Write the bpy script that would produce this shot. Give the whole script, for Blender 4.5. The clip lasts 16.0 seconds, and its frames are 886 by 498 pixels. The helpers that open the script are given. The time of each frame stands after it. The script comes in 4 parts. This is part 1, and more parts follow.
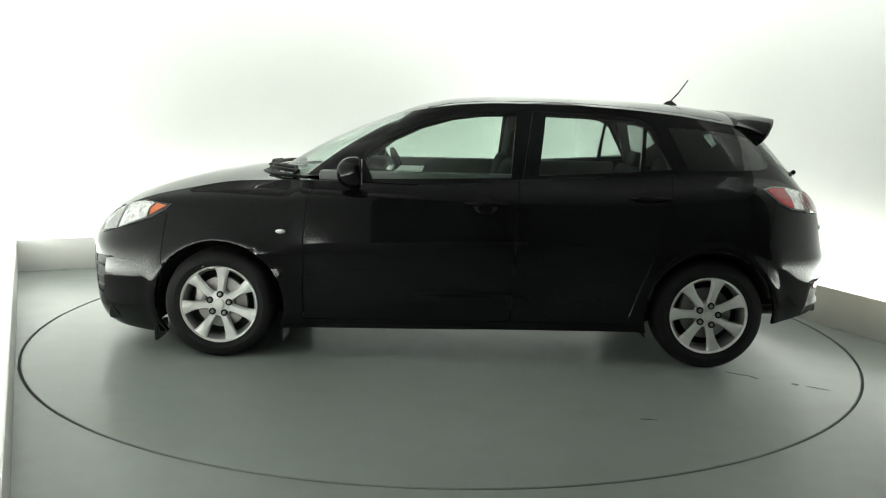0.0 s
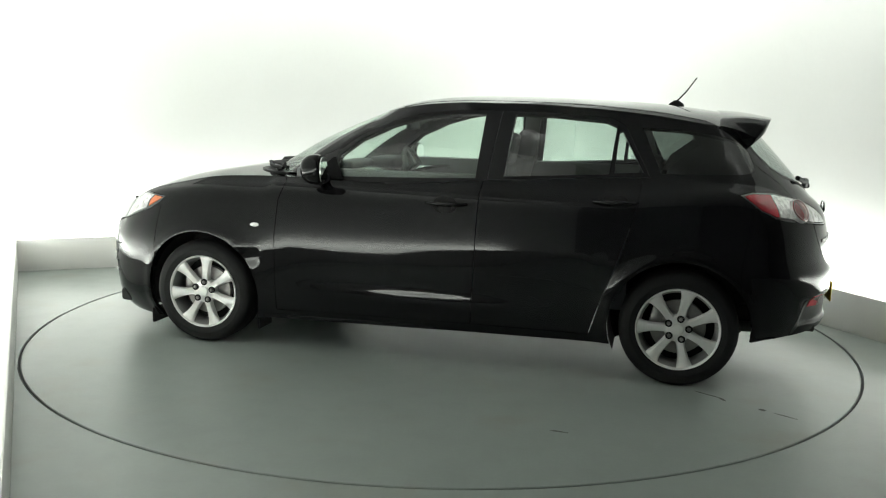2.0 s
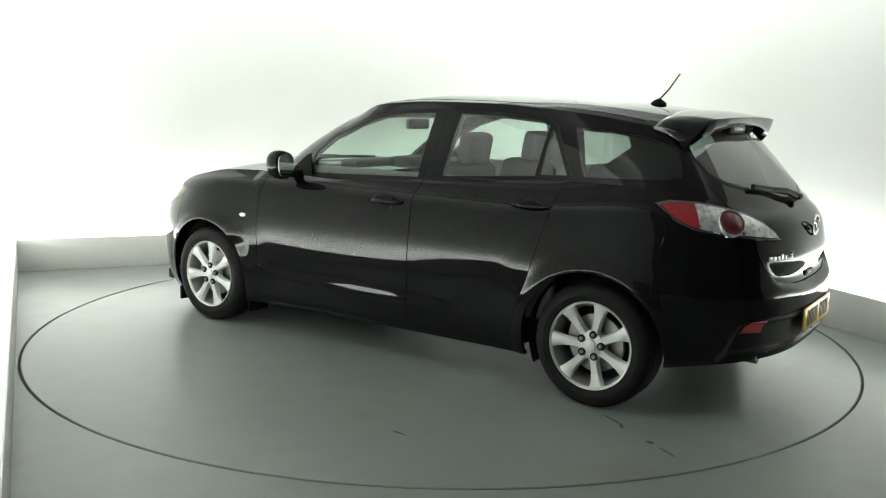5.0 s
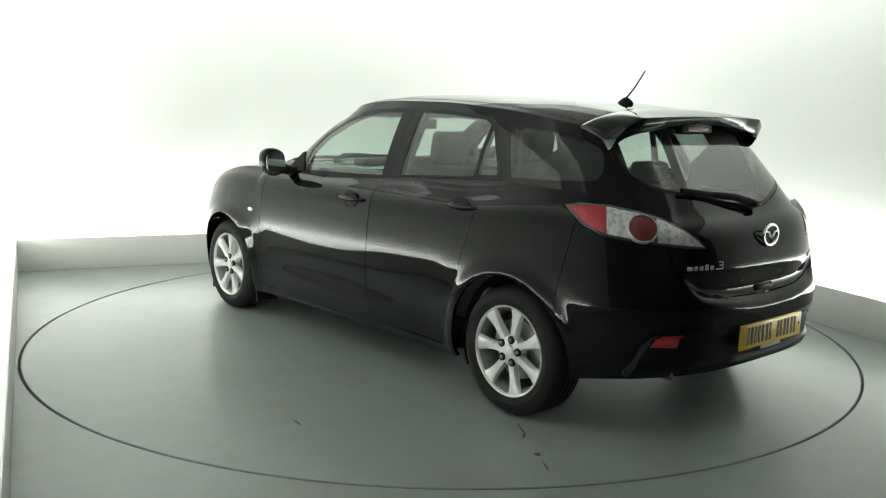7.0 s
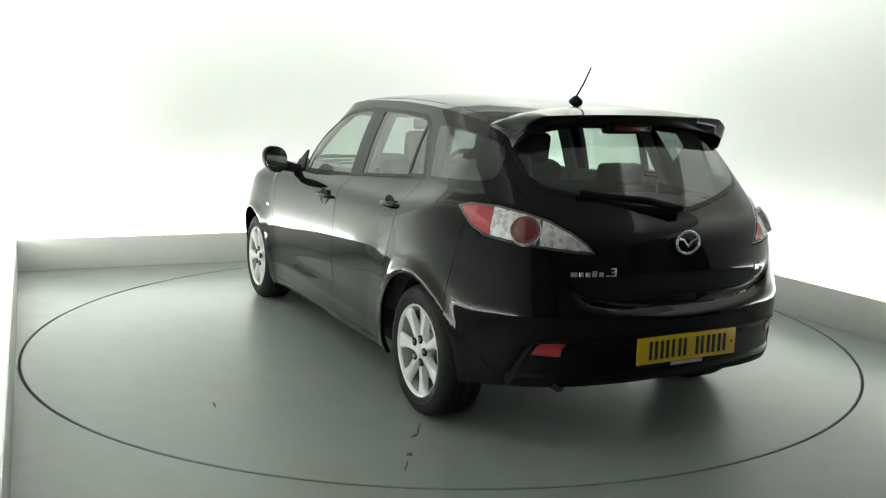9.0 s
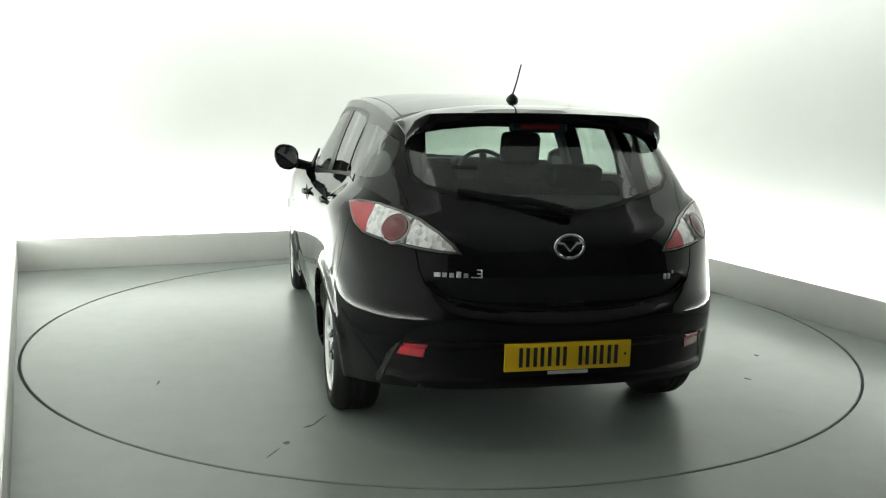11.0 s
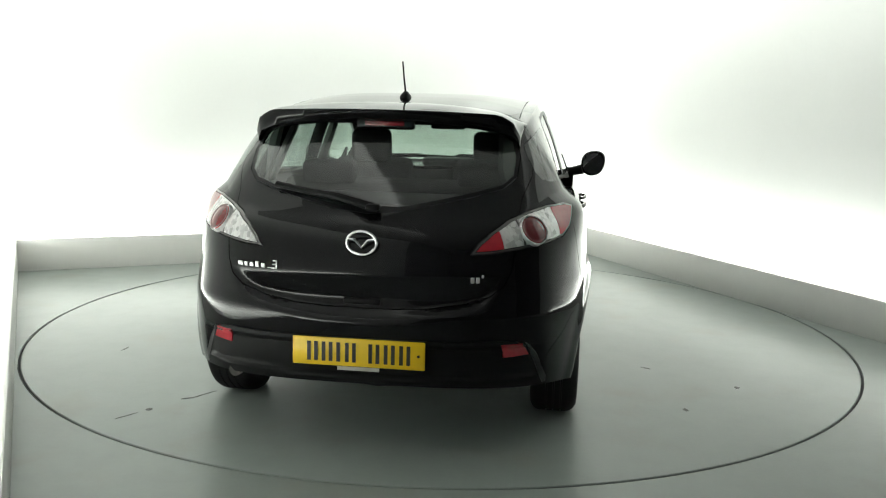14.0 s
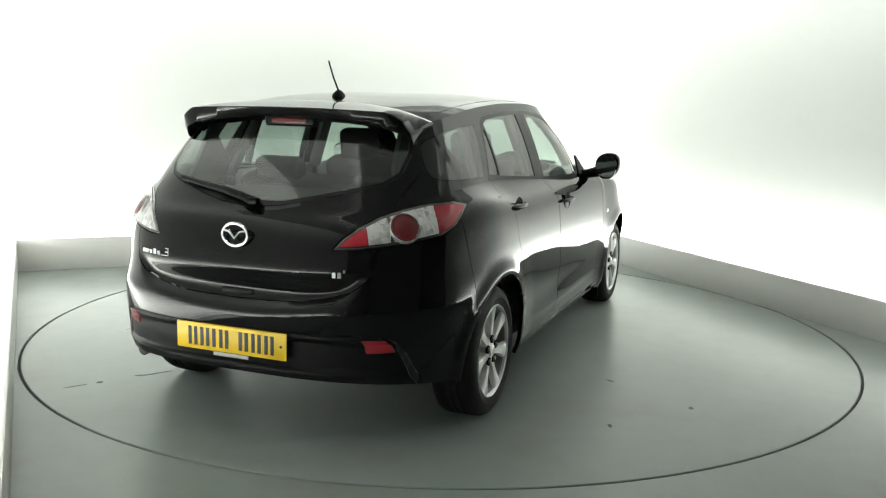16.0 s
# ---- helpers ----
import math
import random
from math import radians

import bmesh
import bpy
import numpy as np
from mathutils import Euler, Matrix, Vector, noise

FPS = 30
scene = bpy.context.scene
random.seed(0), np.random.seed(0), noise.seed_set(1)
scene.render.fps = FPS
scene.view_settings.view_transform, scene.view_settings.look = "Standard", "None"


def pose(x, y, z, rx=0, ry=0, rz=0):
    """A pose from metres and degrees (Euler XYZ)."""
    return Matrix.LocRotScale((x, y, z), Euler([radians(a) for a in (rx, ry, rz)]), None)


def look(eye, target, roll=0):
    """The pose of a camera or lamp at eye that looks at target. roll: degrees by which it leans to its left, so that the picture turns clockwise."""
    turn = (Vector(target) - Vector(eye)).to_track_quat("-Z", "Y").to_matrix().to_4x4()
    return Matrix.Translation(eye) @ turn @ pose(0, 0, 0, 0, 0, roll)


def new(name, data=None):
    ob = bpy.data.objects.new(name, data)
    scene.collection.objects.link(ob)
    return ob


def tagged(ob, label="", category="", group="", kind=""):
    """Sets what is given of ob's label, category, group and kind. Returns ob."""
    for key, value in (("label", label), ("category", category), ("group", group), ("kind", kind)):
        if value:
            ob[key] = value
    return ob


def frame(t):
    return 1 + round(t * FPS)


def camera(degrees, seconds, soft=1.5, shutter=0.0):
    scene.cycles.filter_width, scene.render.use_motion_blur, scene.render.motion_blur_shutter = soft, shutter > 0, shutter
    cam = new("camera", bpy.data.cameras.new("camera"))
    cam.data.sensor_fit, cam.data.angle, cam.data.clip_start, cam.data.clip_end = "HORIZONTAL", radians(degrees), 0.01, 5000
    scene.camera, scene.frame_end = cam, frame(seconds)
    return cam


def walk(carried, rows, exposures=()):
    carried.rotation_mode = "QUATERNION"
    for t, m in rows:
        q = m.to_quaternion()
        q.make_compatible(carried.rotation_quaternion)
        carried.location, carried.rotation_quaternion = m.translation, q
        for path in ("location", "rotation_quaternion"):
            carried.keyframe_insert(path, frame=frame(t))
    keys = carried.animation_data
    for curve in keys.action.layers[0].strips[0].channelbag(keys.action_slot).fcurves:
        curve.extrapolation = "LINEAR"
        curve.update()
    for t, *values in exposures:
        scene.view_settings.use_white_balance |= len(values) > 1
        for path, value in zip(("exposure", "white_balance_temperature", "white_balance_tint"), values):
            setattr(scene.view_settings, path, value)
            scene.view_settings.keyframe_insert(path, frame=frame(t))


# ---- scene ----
cam = camera(53.56, 16.0, soft=1.15)
EYE, AIM = (0.0, -5.479, 1.381), (-0.0017, -0.479, 0.5653)
VIEW = look(EYE, AIM, 1.369)
walk(cam, [(0.0, VIEW), (16.0, VIEW)], exposures=[(0.0, 0.0), (16.0, 0.0)])

# ---- turntable studio: room axes turned 23.4 degrees ----
ROOM = math.radians(23.4)
CA, SA = math.cos(ROOM), math.sin(ROOM)
A0, A1, B0, B1 = -2.556, 2.42, -7.6, 2.595     # inner faces of the plinths; far end behind the camera
BW, BT = -4.2, -3.3                            # where the white walls and their tubes end
CEIL = 3.4
GAP = 0.28                                     # from plinth face to the wall behind it


def rp(a, b, z):
    """Room coordinates to the world."""
    return Vector((a * CA - b * SA, a * SA + b * CA, z))


# the west side stands two degrees out of square
WEST = Matrix.Translation(rp(A0, B1, 0)) @ pose(0, 0, 0, 0, 0, 2.0) @ Matrix.Translation(-rp(A0, B1, 0))

# ---- world and light ----
world = bpy.data.worlds.new("world")
scene.world = world
world.use_nodes = True
world.node_tree.nodes["Background"].inputs[0].default_value = (0.02, 0.02, 0.021, 1)
world.node_tree.nodes["Background"].inputs[1].default_value = 1.0


def strip(name, p, length, turn, watts, lean):
    """Tube light lying in the trough behind a plinth, washing the wall."""
    d = bpy.data.lights.new(name, "AREA")
    d.shape, d.size, d.size_y, d.energy, d.color = "RECTANGLE", length, 0.07, watts, (0.955, 1.0, 0.935)
    ob = new(name, d)
    ob.matrix_world = Matrix.Translation(p) @ pose(0, 0, 0, 0, 0, 23.4 + turn) @ pose(0, 0, 0, 180 + lean)
    return ob


def wall_fill(name, a, b, length, turn, watts, lean):
    """Added unseen fill lamp under the ceiling, to brighten the upper wall."""
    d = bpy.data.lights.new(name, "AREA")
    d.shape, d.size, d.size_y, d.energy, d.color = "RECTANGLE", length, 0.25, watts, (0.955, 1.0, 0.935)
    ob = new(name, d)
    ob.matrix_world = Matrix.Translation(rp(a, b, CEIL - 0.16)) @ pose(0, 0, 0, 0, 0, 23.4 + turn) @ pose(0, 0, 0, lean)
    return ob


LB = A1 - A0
wall_fill("fill_back", (A0 + A1) / 2, B1 + GAP - 1.15, LB, 0, 45, 78)
wall_fill("fill_west", A0 - GAP + 1.25, (B1 + BT) / 2, B1 - BT, 90, 45, 78)
wall_fill("fill_east", A1 + GAP - 1.15, (B1 + BT) / 2, B1 - BT, 90, 57, -78)
strip("tube_back", rp((A0 + A1) / 2, B1 + 0.175, 0.225), LB, 0, 62, -30)
west_tube = strip("tube_west", rp(A0 - 0.175, (B1 + BT) / 2, 0.225), B1 - BT, 90, 70, -30)
west_tube.matrix_world = WEST @ west_tube.matrix_world
strip("tube_east", rp(A1 + 0.175, (B1 + BT) / 2, 0.225), B1 - BT, 90, 70, 30)

# ---- materials ----


def mat(name, rgb, rough=0.5, metal=0.0, coat=0.0, var=0.0, scale=20.0, bump=0.0, spec=0.5, emit=0.0, rvar=0.0, coat_ior=1.5):
    """Principled material with colour, gloss and relief varied at two scales."""
    m = bpy.data.materials.new(name)
    m.use_nodes = True
    nt = m.node_tree
    b = nt.nodes["Principled BSDF"]
    b.inputs["Base Color"].default_value = (*rgb, 1)
    b.inputs["Roughness"].default_value = rough
    b.inputs["Metallic"].default_value = metal
    b.inputs["Coat Weight"].default_value = coat
    b.inputs["Coat Roughness"].default_value, b.inputs["Coat IOR"].default_value = 0.03, coat_ior
    b.inputs["Specular IOR Level"].default_value = spec
    if emit:
        b.inputs["Emission Color"].default_value = (*rgb, 1)
        b.inputs["Emission Strength"].default_value = emit
    if var or bump or rvar:
        tc = nt.nodes.new("ShaderNodeTexCoord")
        n1 = nt.nodes.new("ShaderNodeTexNoise")
        n1.inputs["Scale"].default_value, n1.inputs["Detail"].default_value = scale, 6
        n2 = nt.nodes.new("ShaderNodeTexNoise")
        n2.inputs["Scale"].default_value, n2.inputs["Detail"].default_value = scale * 0.09, 5
        for n in (n1, n2):
            nt.links.new(tc.outputs["Object"], n.inputs["Vector"])
        mix = nt.nodes.new("ShaderNodeMath")
        mix.operation = "MULTIPLY_ADD"
        mix.inputs[1].default_value = 0.5
        nt.links.new(n1.outputs["Fac"], mix.inputs[0])
        half = nt.nodes.new("ShaderNodeMath")
        half.operation = "MULTIPLY"
        half.inputs[1].default_value = 0.5
        nt.links.new(n2.outputs["Fac"], half.inputs[0])
        nt.links.new(half.outputs[0], mix.inputs[2])
        if var:
            ramp = nt.nodes.new("ShaderNodeValToRGB")
            lo, hi = [max(0, c * (1 - var)) for c in rgb], [min(1, c * (1 + var)) for c in rgb]
            ramp.color_ramp.elements[0].position, ramp.color_ramp.elements[1].position = 0.2, 0.8
            ramp.color_ramp.elements[0].color, ramp.color_ramp.elements[1].color = (*lo, 1), (*hi, 1)
            nt.links.new(mix.outputs[0], ramp.inputs[0])
            nt.links.new(ramp.outputs[0], b.inputs["Base Color"])
        if rvar:
            mr = nt.nodes.new("ShaderNodeMapRange")
            mr.inputs["From Min"].default_value, mr.inputs["From Max"].default_value = 0.3, 0.7
            mr.inputs["To Min"].default_value, mr.inputs["To Max"].default_value = rough - rvar, rough + rvar
            nt.links.new(n2.outputs["Fac"], mr.inputs["Value"])
            nt.links.new(mr.outputs[0], b.inputs["Roughness"])
        if bump:
            bp = nt.nodes.new("ShaderNodeBump")
            bp.inputs["Strength"].default_value, bp.inputs["Distance"].default_value = bump, 0.004
            nt.links.new(n1.outputs["Fac"], bp.inputs["Height"])
            nt.links.new(bp.outputs[0], b.inputs["Normal"])
    return m


def glass(name, tint, ior=1.5, rough=0.0, extra=0.0):
    """Thin pane: tinted see-through with a real reflection on top."""
    m = bpy.data.materials.new(name)
    m.use_nodes = True
    nt = m.node_tree
    nt.nodes.remove(nt.nodes["Principled BSDF"])
    tr, gl, mx, lw, pw, sc = (nt.nodes.new("ShaderNode" + k) for k in ("BsdfTransparent", "BsdfGlossy", "MixShader", "LayerWeight", "Math", "Math"))
    tr.inputs[0].default_value = (*tint, 1)
    gl.inputs["Roughness"].default_value = rough
    lw.inputs["Blend"].default_value = 0.5
    pw.operation, sc.operation = "POWER", "MULTIPLY_ADD"
    pw.inputs[1].default_value = 4.0
    sc.inputs[1].default_value, sc.inputs[2].default_value = 0.9, 0.07 + extra
    nt.links.new(lw.outputs["Facing"], pw.inputs[0])
    nt.links.new(pw.outputs[0], sc.inputs[0])
    nt.links.new(sc.outputs[0], mx.inputs[0])
    nt.links.new(tr.outputs[0], mx.inputs[1])
    nt.links.new(gl.outputs[0], mx.inputs[2])
    nt.links.new(mx.outputs[0], nt.nodes["Material Output"].inputs["Surface"])
    return m


def facets(name):
    """Clear lens over a moulded reflector; bright and dull glints coloured into upright cells."""
    m = mat(name, (0.7, 0.7, 0.7), 0.18, metal=0.35, coat=1.0)
    nt = m.node_tree
    b = nt.nodes["Principled BSDF"]
    tc, mp, vo, ramp, bp = (nt.nodes.new("ShaderNode" + k) for k in ("TexCoord", "Mapping", "TexVoronoi", "ValToRGB", "Bump"))
    mp.inputs["Scale"].default_value = (13, 13, 8)
    vo.inputs["Randomness"].default_value = 0.6
    lo, hi = ramp.color_ramp.elements
    lo.position, lo.color, hi.position, hi.color = 0.05, (0.42, 0.415, 0.415, 1), 0.6, (0.86, 0.85, 0.85, 1)
    bp.inputs["Strength"].default_value, bp.inputs["Distance"].default_value = 0.3, 0.01
    nt.links.new(tc.outputs["Object"], mp.inputs["Vector"])
    nt.links.new(mp.outputs[0], vo.inputs["Vector"])
    nt.links.new(vo.outputs["Color"], ramp.inputs[0])
    nt.links.new(ramp.outputs[0], b.inputs["Base Color"])
    nt.links.new(vo.outputs["Distance"], bp.inputs["Height"])
    nt.links.new(bp.outputs[0], b.inputs["Normal"])
    return m


M_WALL = mat("white wall paint", (0.82, 0.83, 0.81), 0.7, var=0.015, scale=30, bump=0.05)
M_PLINTH = mat("white painted board", (0.72, 0.71, 0.69), 0.45, var=0.03, scale=14, bump=0.05)
M_DARKWALL = mat("dark unseen wall", (0.12, 0.12, 0.122), 0.9, var=0.3, scale=9, bump=0.2)
M_CEIL = mat("grey ceiling board", (0.36, 0.36, 0.36), 0.8, var=0.04, scale=8)


def floor_paint(name, rgb, rough, seed):
    """Worn glossy floor paint: broad soft clouds, fine grain, faint scuffs and a few brownish stains."""
    m = bpy.data.materials.new(name)
    m.use_nodes = True
    nt = m.node_tree
    b = nt.nodes["Principled BSDF"]
    b.inputs["Roughness"].default_value, b.inputs["Specular IOR Level"].default_value = rough, 0.28
    tc = nt.nodes.new("ShaderNodeTexCoord")
    mp = nt.nodes.new("ShaderNodeMapping")
    mp.inputs["Location"].default_value = (seed, seed * 0.7, 0)
    nt.links.new(tc.outputs["Object"], mp.inputs["Vector"])

    def noise_(scale, detail, lo, hi):
        n = nt.nodes.new("ShaderNodeTexNoise")
        n.inputs["Scale"].default_value, n.inputs["Detail"].default_value = scale, detail
        nt.links.new(mp.outputs[0], n.inputs["Vector"])
        r = nt.nodes.new("ShaderNodeMapRange")
        r.interpolation_type = "SMOOTHSTEP"
        r.inputs["From Min"].default_value, r.inputs["From Max"].default_value = lo, hi
        nt.links.new(n.outputs["Fac"], r.inputs["Value"])
        return r.outputs[0], n.outputs["Fac"]

    def blend(fac, a_, b_, amount):
        x = nt.nodes.new("ShaderNodeMix")
        x.data_type = "RGBA"
        k = nt.nodes.new("ShaderNodeMath")
        k.operation = "MULTIPLY"
        k.inputs[1].default_value = amount
        nt.links.new(fac, k.inputs[0])
        nt.links.new(k.outputs[0], x.inputs[0])
        for sock, val in ((x.inputs[6], a_), (x.inputs[7], b_)):
            if isinstance(val, tuple):
                sock.default_value = (*val, 1)
            else:
                nt.links.new(val, sock)
        return x.outputs[2]
    cloud, _ = noise_(0.9, 2, 0.25, 0.75)
    grain, raw = noise_(55, 3, 0.2, 0.8)
    stain, _ = noise_(2.3, 4, 0.52, 0.78)
    col = blend(cloud, tuple(c * 0.95 for c in rgb), tuple(c * 1.05 for c in rgb), 1.0)
    col = blend(grain, col, tuple(c * 1.12 for c in rgb), 0.25)
    col = blend(stain, col, (rgb[0] * 0.95, rgb[1] * 0.82, rgb[2] * 0.72), 0.6)
    scuff, _ = noise_(6.0, 9, 0.42, 0.66)
    col = blend(scuff, col, tuple(c * 0.82 for c in rgb), 0.16)
    pale, _ = noise_(3.4, 8, 0.60, 0.74)
    col = blend(pale, col, tuple(c * 1.25 for c in rgb), 0.16)
    gloss = nt.nodes.new("ShaderNodeMapRange")
    gloss.inputs["To Min"].default_value, gloss.inputs["To Max"].default_value = rough - 0.006, rough + 0.008
    nt.links.new(scuff, gloss.inputs["Value"])
    nt.links.new(gloss.outputs[0], b.inputs["Roughness"])
    nt.links.new(col, b.inputs["Base Color"])
    bp = nt.nodes.new("ShaderNodeBump")
    bp.inputs["Strength"].default_value, bp.inputs["Distance"].default_value = 0.05, 0.002
    nt.links.new(raw, bp.inputs["Height"])
    nt.links.new(bp.outputs[0], b.inputs["Normal"])
    return m


M_FLOOR = floor_paint("grey floor paint", (0.262, 0.292, 0.274), 0.32, 3.1)
M_DISC = floor_paint("grey turntable paint", (0.266, 0.298, 0.280), 0.31, 0.0)
M_SCUFF = mat("dark scuff", (0.09, 0.092, 0.085), 0.6, var=0.4, scale=80)
M_GAP = mat("dark rubber gap", (0.012, 0.013, 0.013), 0.7)
M_PAINT = mat("black metallic car paint", (0.0065, 0.0065, 0.0073), 0.35, coat=1.0, spec=0.0, coat_ior=1.34)
M_TRIM = mat("black plastic trim", (0.007, 0.007, 0.0075), 0.45, spec=0.14, bump=0.1, var=0.15, scale=180)
M_GLOSSTRIM = mat("satin black pillar film", (0.007, 0.007, 0.008), 0.28, spec=0.22, var=0.15, scale=60)
M_DARK = mat("underbody black", (0.008, 0.008, 0.008), 0.8, var=0.3, scale=30)
M_TYRE = mat("black tyre rubber", (0.010, 0.010, 0.0105), 0.7, spec=0.25, var=0.2, scale=60, bump=0.15)
M_RIM = mat("silver alloy paint", (0.74, 0.74, 0.73), 0.32, metal=0.3, coat=0.5, var=0.04, scale=40)
# darker copy of the rim silver: shade behind the spokes, in the colour
M_BARREL = mat("shaded wheel barrel", (0.26, 0.26, 0.255), 0.45, metal=0.4, var=0.2, scale=40)
M_BADGE = mat("satin badge metal", (0.55, 0.55, 0.55), 0.3, metal=0.8)
M_STEEL = mat("brake disc steel", (0.34, 0.33, 0.32), 0.4, metal=0.8, var=0.2, scale=60)
M_EXHAUST = mat("dark exhaust steel", (0.09, 0.085, 0.08), 0.35, metal=0.9, var=0.4, scale=60)
M_CHROME = mat("bright chrome", (0.85, 0.85, 0.85), 0.08, metal=1.0)
M_SEAT = mat("dark seat cloth", (0.025, 0.026, 0.028), 0.85, var=0.25, scale=220, bump=0.3)
M_DASH = mat("dark dashboard plastic", (0.05, 0.051, 0.053), 0.6, var=0.15, scale=150, bump=0.1)
M_CARD = mat("grey door lining", (0.26, 0.262, 0.265), 0.7, var=0.12, scale=120, bump=0.1)
M_RED = mat("red lamp lens", (0.46, 0.026, 0.038), 0.12, coat=1.0, var=0.2, scale=60)
M_CLEAR = facets("clear lamp lens, facet glints in colour")
M_LAMPHOUSE = mat("grey lamp bezel", (0.16, 0.15, 0.15), 0.2, metal=0.4, coat=1.0)
M_HEADDARK = mat("dark lamp bezel", (0.05, 0.05, 0.05), 0.25, metal=0.3, coat=1.0)
M_AMBER = mat("amber lens", (0.62, 0.15, 0.05), 0.15, coat=1.0, var=0.2, scale=80)
M_PLATE = mat("yellow plate", (0.76, 0.50, 0.013), 0.35, var=0.04, scale=30)
M_BLACKINK = mat("black ink", (0.02, 0.018, 0.015), 0.5)
M_MIRROR = mat("mirror silver", (0.9, 0.9, 0.9), 0.02, metal=1.0)
G_FRONT = glass("green tinted glass", (0.70, 0.80, 0.74))
G_REAR = glass("darker tinted glass", (0.58, 0.66, 0.62), extra=0.045)

# ---- mesh helpers ----


def obj(name, bm, material, parent=None, smooth=True, sharp=35):
    me = bpy.data.meshes.new(name)
    bm.normal_update()
    bm.to_mesh(me)
    bm.free()
    me.materials.append(material)
    ob = new(name, me)
    if smooth:
        me.polygons.foreach_set("use_smooth", [True] * len(me.polygons))
        me.set_sharp_from_angle(angle=radians(sharp))
    if parent is not None:
        ob.parent = parent
    return ob


def part(name, bm, material, parent, label="", smooth=True, sharp=35):
    ob = obj(name, bm, material, parent, smooth, sharp)
    return tagged(ob, label) if label else ob


def box_bm(sx, sy, sz, c=(0, 0, 0), bevel=0.0, seg=2, m=None):
    bm = bmesh.new()
    bmesh.ops.create_cube(bm, size=1.0)
    bmesh.ops.scale(bm, vec=(sx, sy, sz), verts=bm.verts)
    if bevel:
        bmesh.ops.bevel(bm, geom=bm.edges[:], offset=bevel, segments=seg, affect="EDGES", profile=0.5)
    bmesh.ops.translate(bm, vec=c, verts=bm.verts)
    if m is not None:
        bmesh.ops.transform(bm, matrix=m, verts=bm.verts)
    return bm


def join(*bms):
    """Several bmeshes into the first."""
    out = bms[0]
    for b in bms[1:]:
        me = bpy.data.meshes.new("tmp")
        b.to_mesh(me)
        b.free()
        out.from_mesh(me)
        bpy.data.meshes.remove(me)
    return out


def lathe(profile, n=48, axis="y"):
    """Spin (radius, along) pairs round an axis."""
    bm = bmesh.new()
    rings = []
    for r, h in profile:
        ring = []
        for i in range(n):
            a = 2 * math.pi * i / n
            c, s = r * math.cos(a), r * math.sin(a)
            ring.append(bm.verts.new((c, h, s) if axis == "y" else (c, s, h)))
        rings.append(ring)
    for a, b in zip(rings, rings[1:]):
        for i in range(n):
            bm.faces.new((a[i], a[(i + 1) % n], b[(i + 1) % n], b[i]))
    bmesh.ops.recalc_face_normals(bm, faces=bm.faces)
    return bm


def tube(points, radius, n=8, taper=None):
    """A round bar along points."""
    bm = bmesh.new()
    pts = [Vector(p) for p in points]
    rings = []
    for i, p in enumerate(pts):
        d = (pts[min(i + 1, len(pts) - 1)] - pts[max(i - 1, 0)]).normalized()
        q = d.to_track_quat("Z", "Y")
        r = radius if taper is None else radius + (taper - radius) * i / (len(pts) - 1)
        rings.append([bm.verts.new(p + q @ Vector((r * math.cos(2 * math.pi * k / n), r * math.sin(2 * math.pi * k / n), 0))) for k in range(n)])
    for a, b in zip(rings, rings[1:]):
        for k in range(n):
            bm.faces.new((a[k], a[(k + 1) % n], b[(k + 1) % n], b[k]))
    bm.faces.new(rings[0][::-1])
    bm.faces.new(rings[-1])
    bmesh.ops.recalc_face_normals(bm, faces=bm.faces)
    return bm


def prism(outline, depth):
    """A flat outline (x, y) given thickness along z."""
    bm = bmesh.new()
    lo = [bm.verts.new((x, y, 0)) for x, y in outline]
    hi = [bm.verts.new((x, y, depth)) for x, y in outline]
    n = len(outline)
    for i in range(n):
        bm.faces.new((lo[i], lo[(i + 1) % n], hi[(i + 1) % n], hi[i]))
    bm.faces.new(hi)
    bm.faces.new(lo[::-1])
    bmesh.ops.recalc_face_normals(bm, faces=bm.faces)
    return bm


def curve(table):
    """Smooth interpolation through (x, value) pairs, without overshoot."""
    xs, ys = np.array([t[0] for t in table], float), np.array([t[1] for t in table], float)
    if xs[0] > xs[-1]:
        xs, ys = xs[::-1], ys[::-1]
    h, d = np.diff(xs), np.diff(ys) / np.diff(xs)
    m = np.zeros(len(xs))
    m[0], m[-1] = d[0], d[-1]
    for i in range(1, len(xs) - 1):
        if d[i - 1] * d[i] > 0:
            w1, w2 = 2 * h[i] + h[i - 1], h[i] + 2 * h[i - 1]
            m[i] = (w1 + w2) / (w1 / d[i - 1] + w2 / d[i])

    def f(x):
        x = min(max(x, xs[0]), xs[-1])
        i = min(int(np.searchsorted(xs, x, side="right")) - 1, len(h) - 1)
        i = max(i, 0)
        s = (x - xs[i]) / h[i]
        return float((1 + 2 * s) * (1 - s) ** 2 * ys[i] + s * (1 - s) ** 2 * h[i] * m[i] + s * s * (3 - 2 * s) * ys[i + 1] + s * s * (s - 1) * h[i] * m[i + 1])
    return f


# ---- the room ----


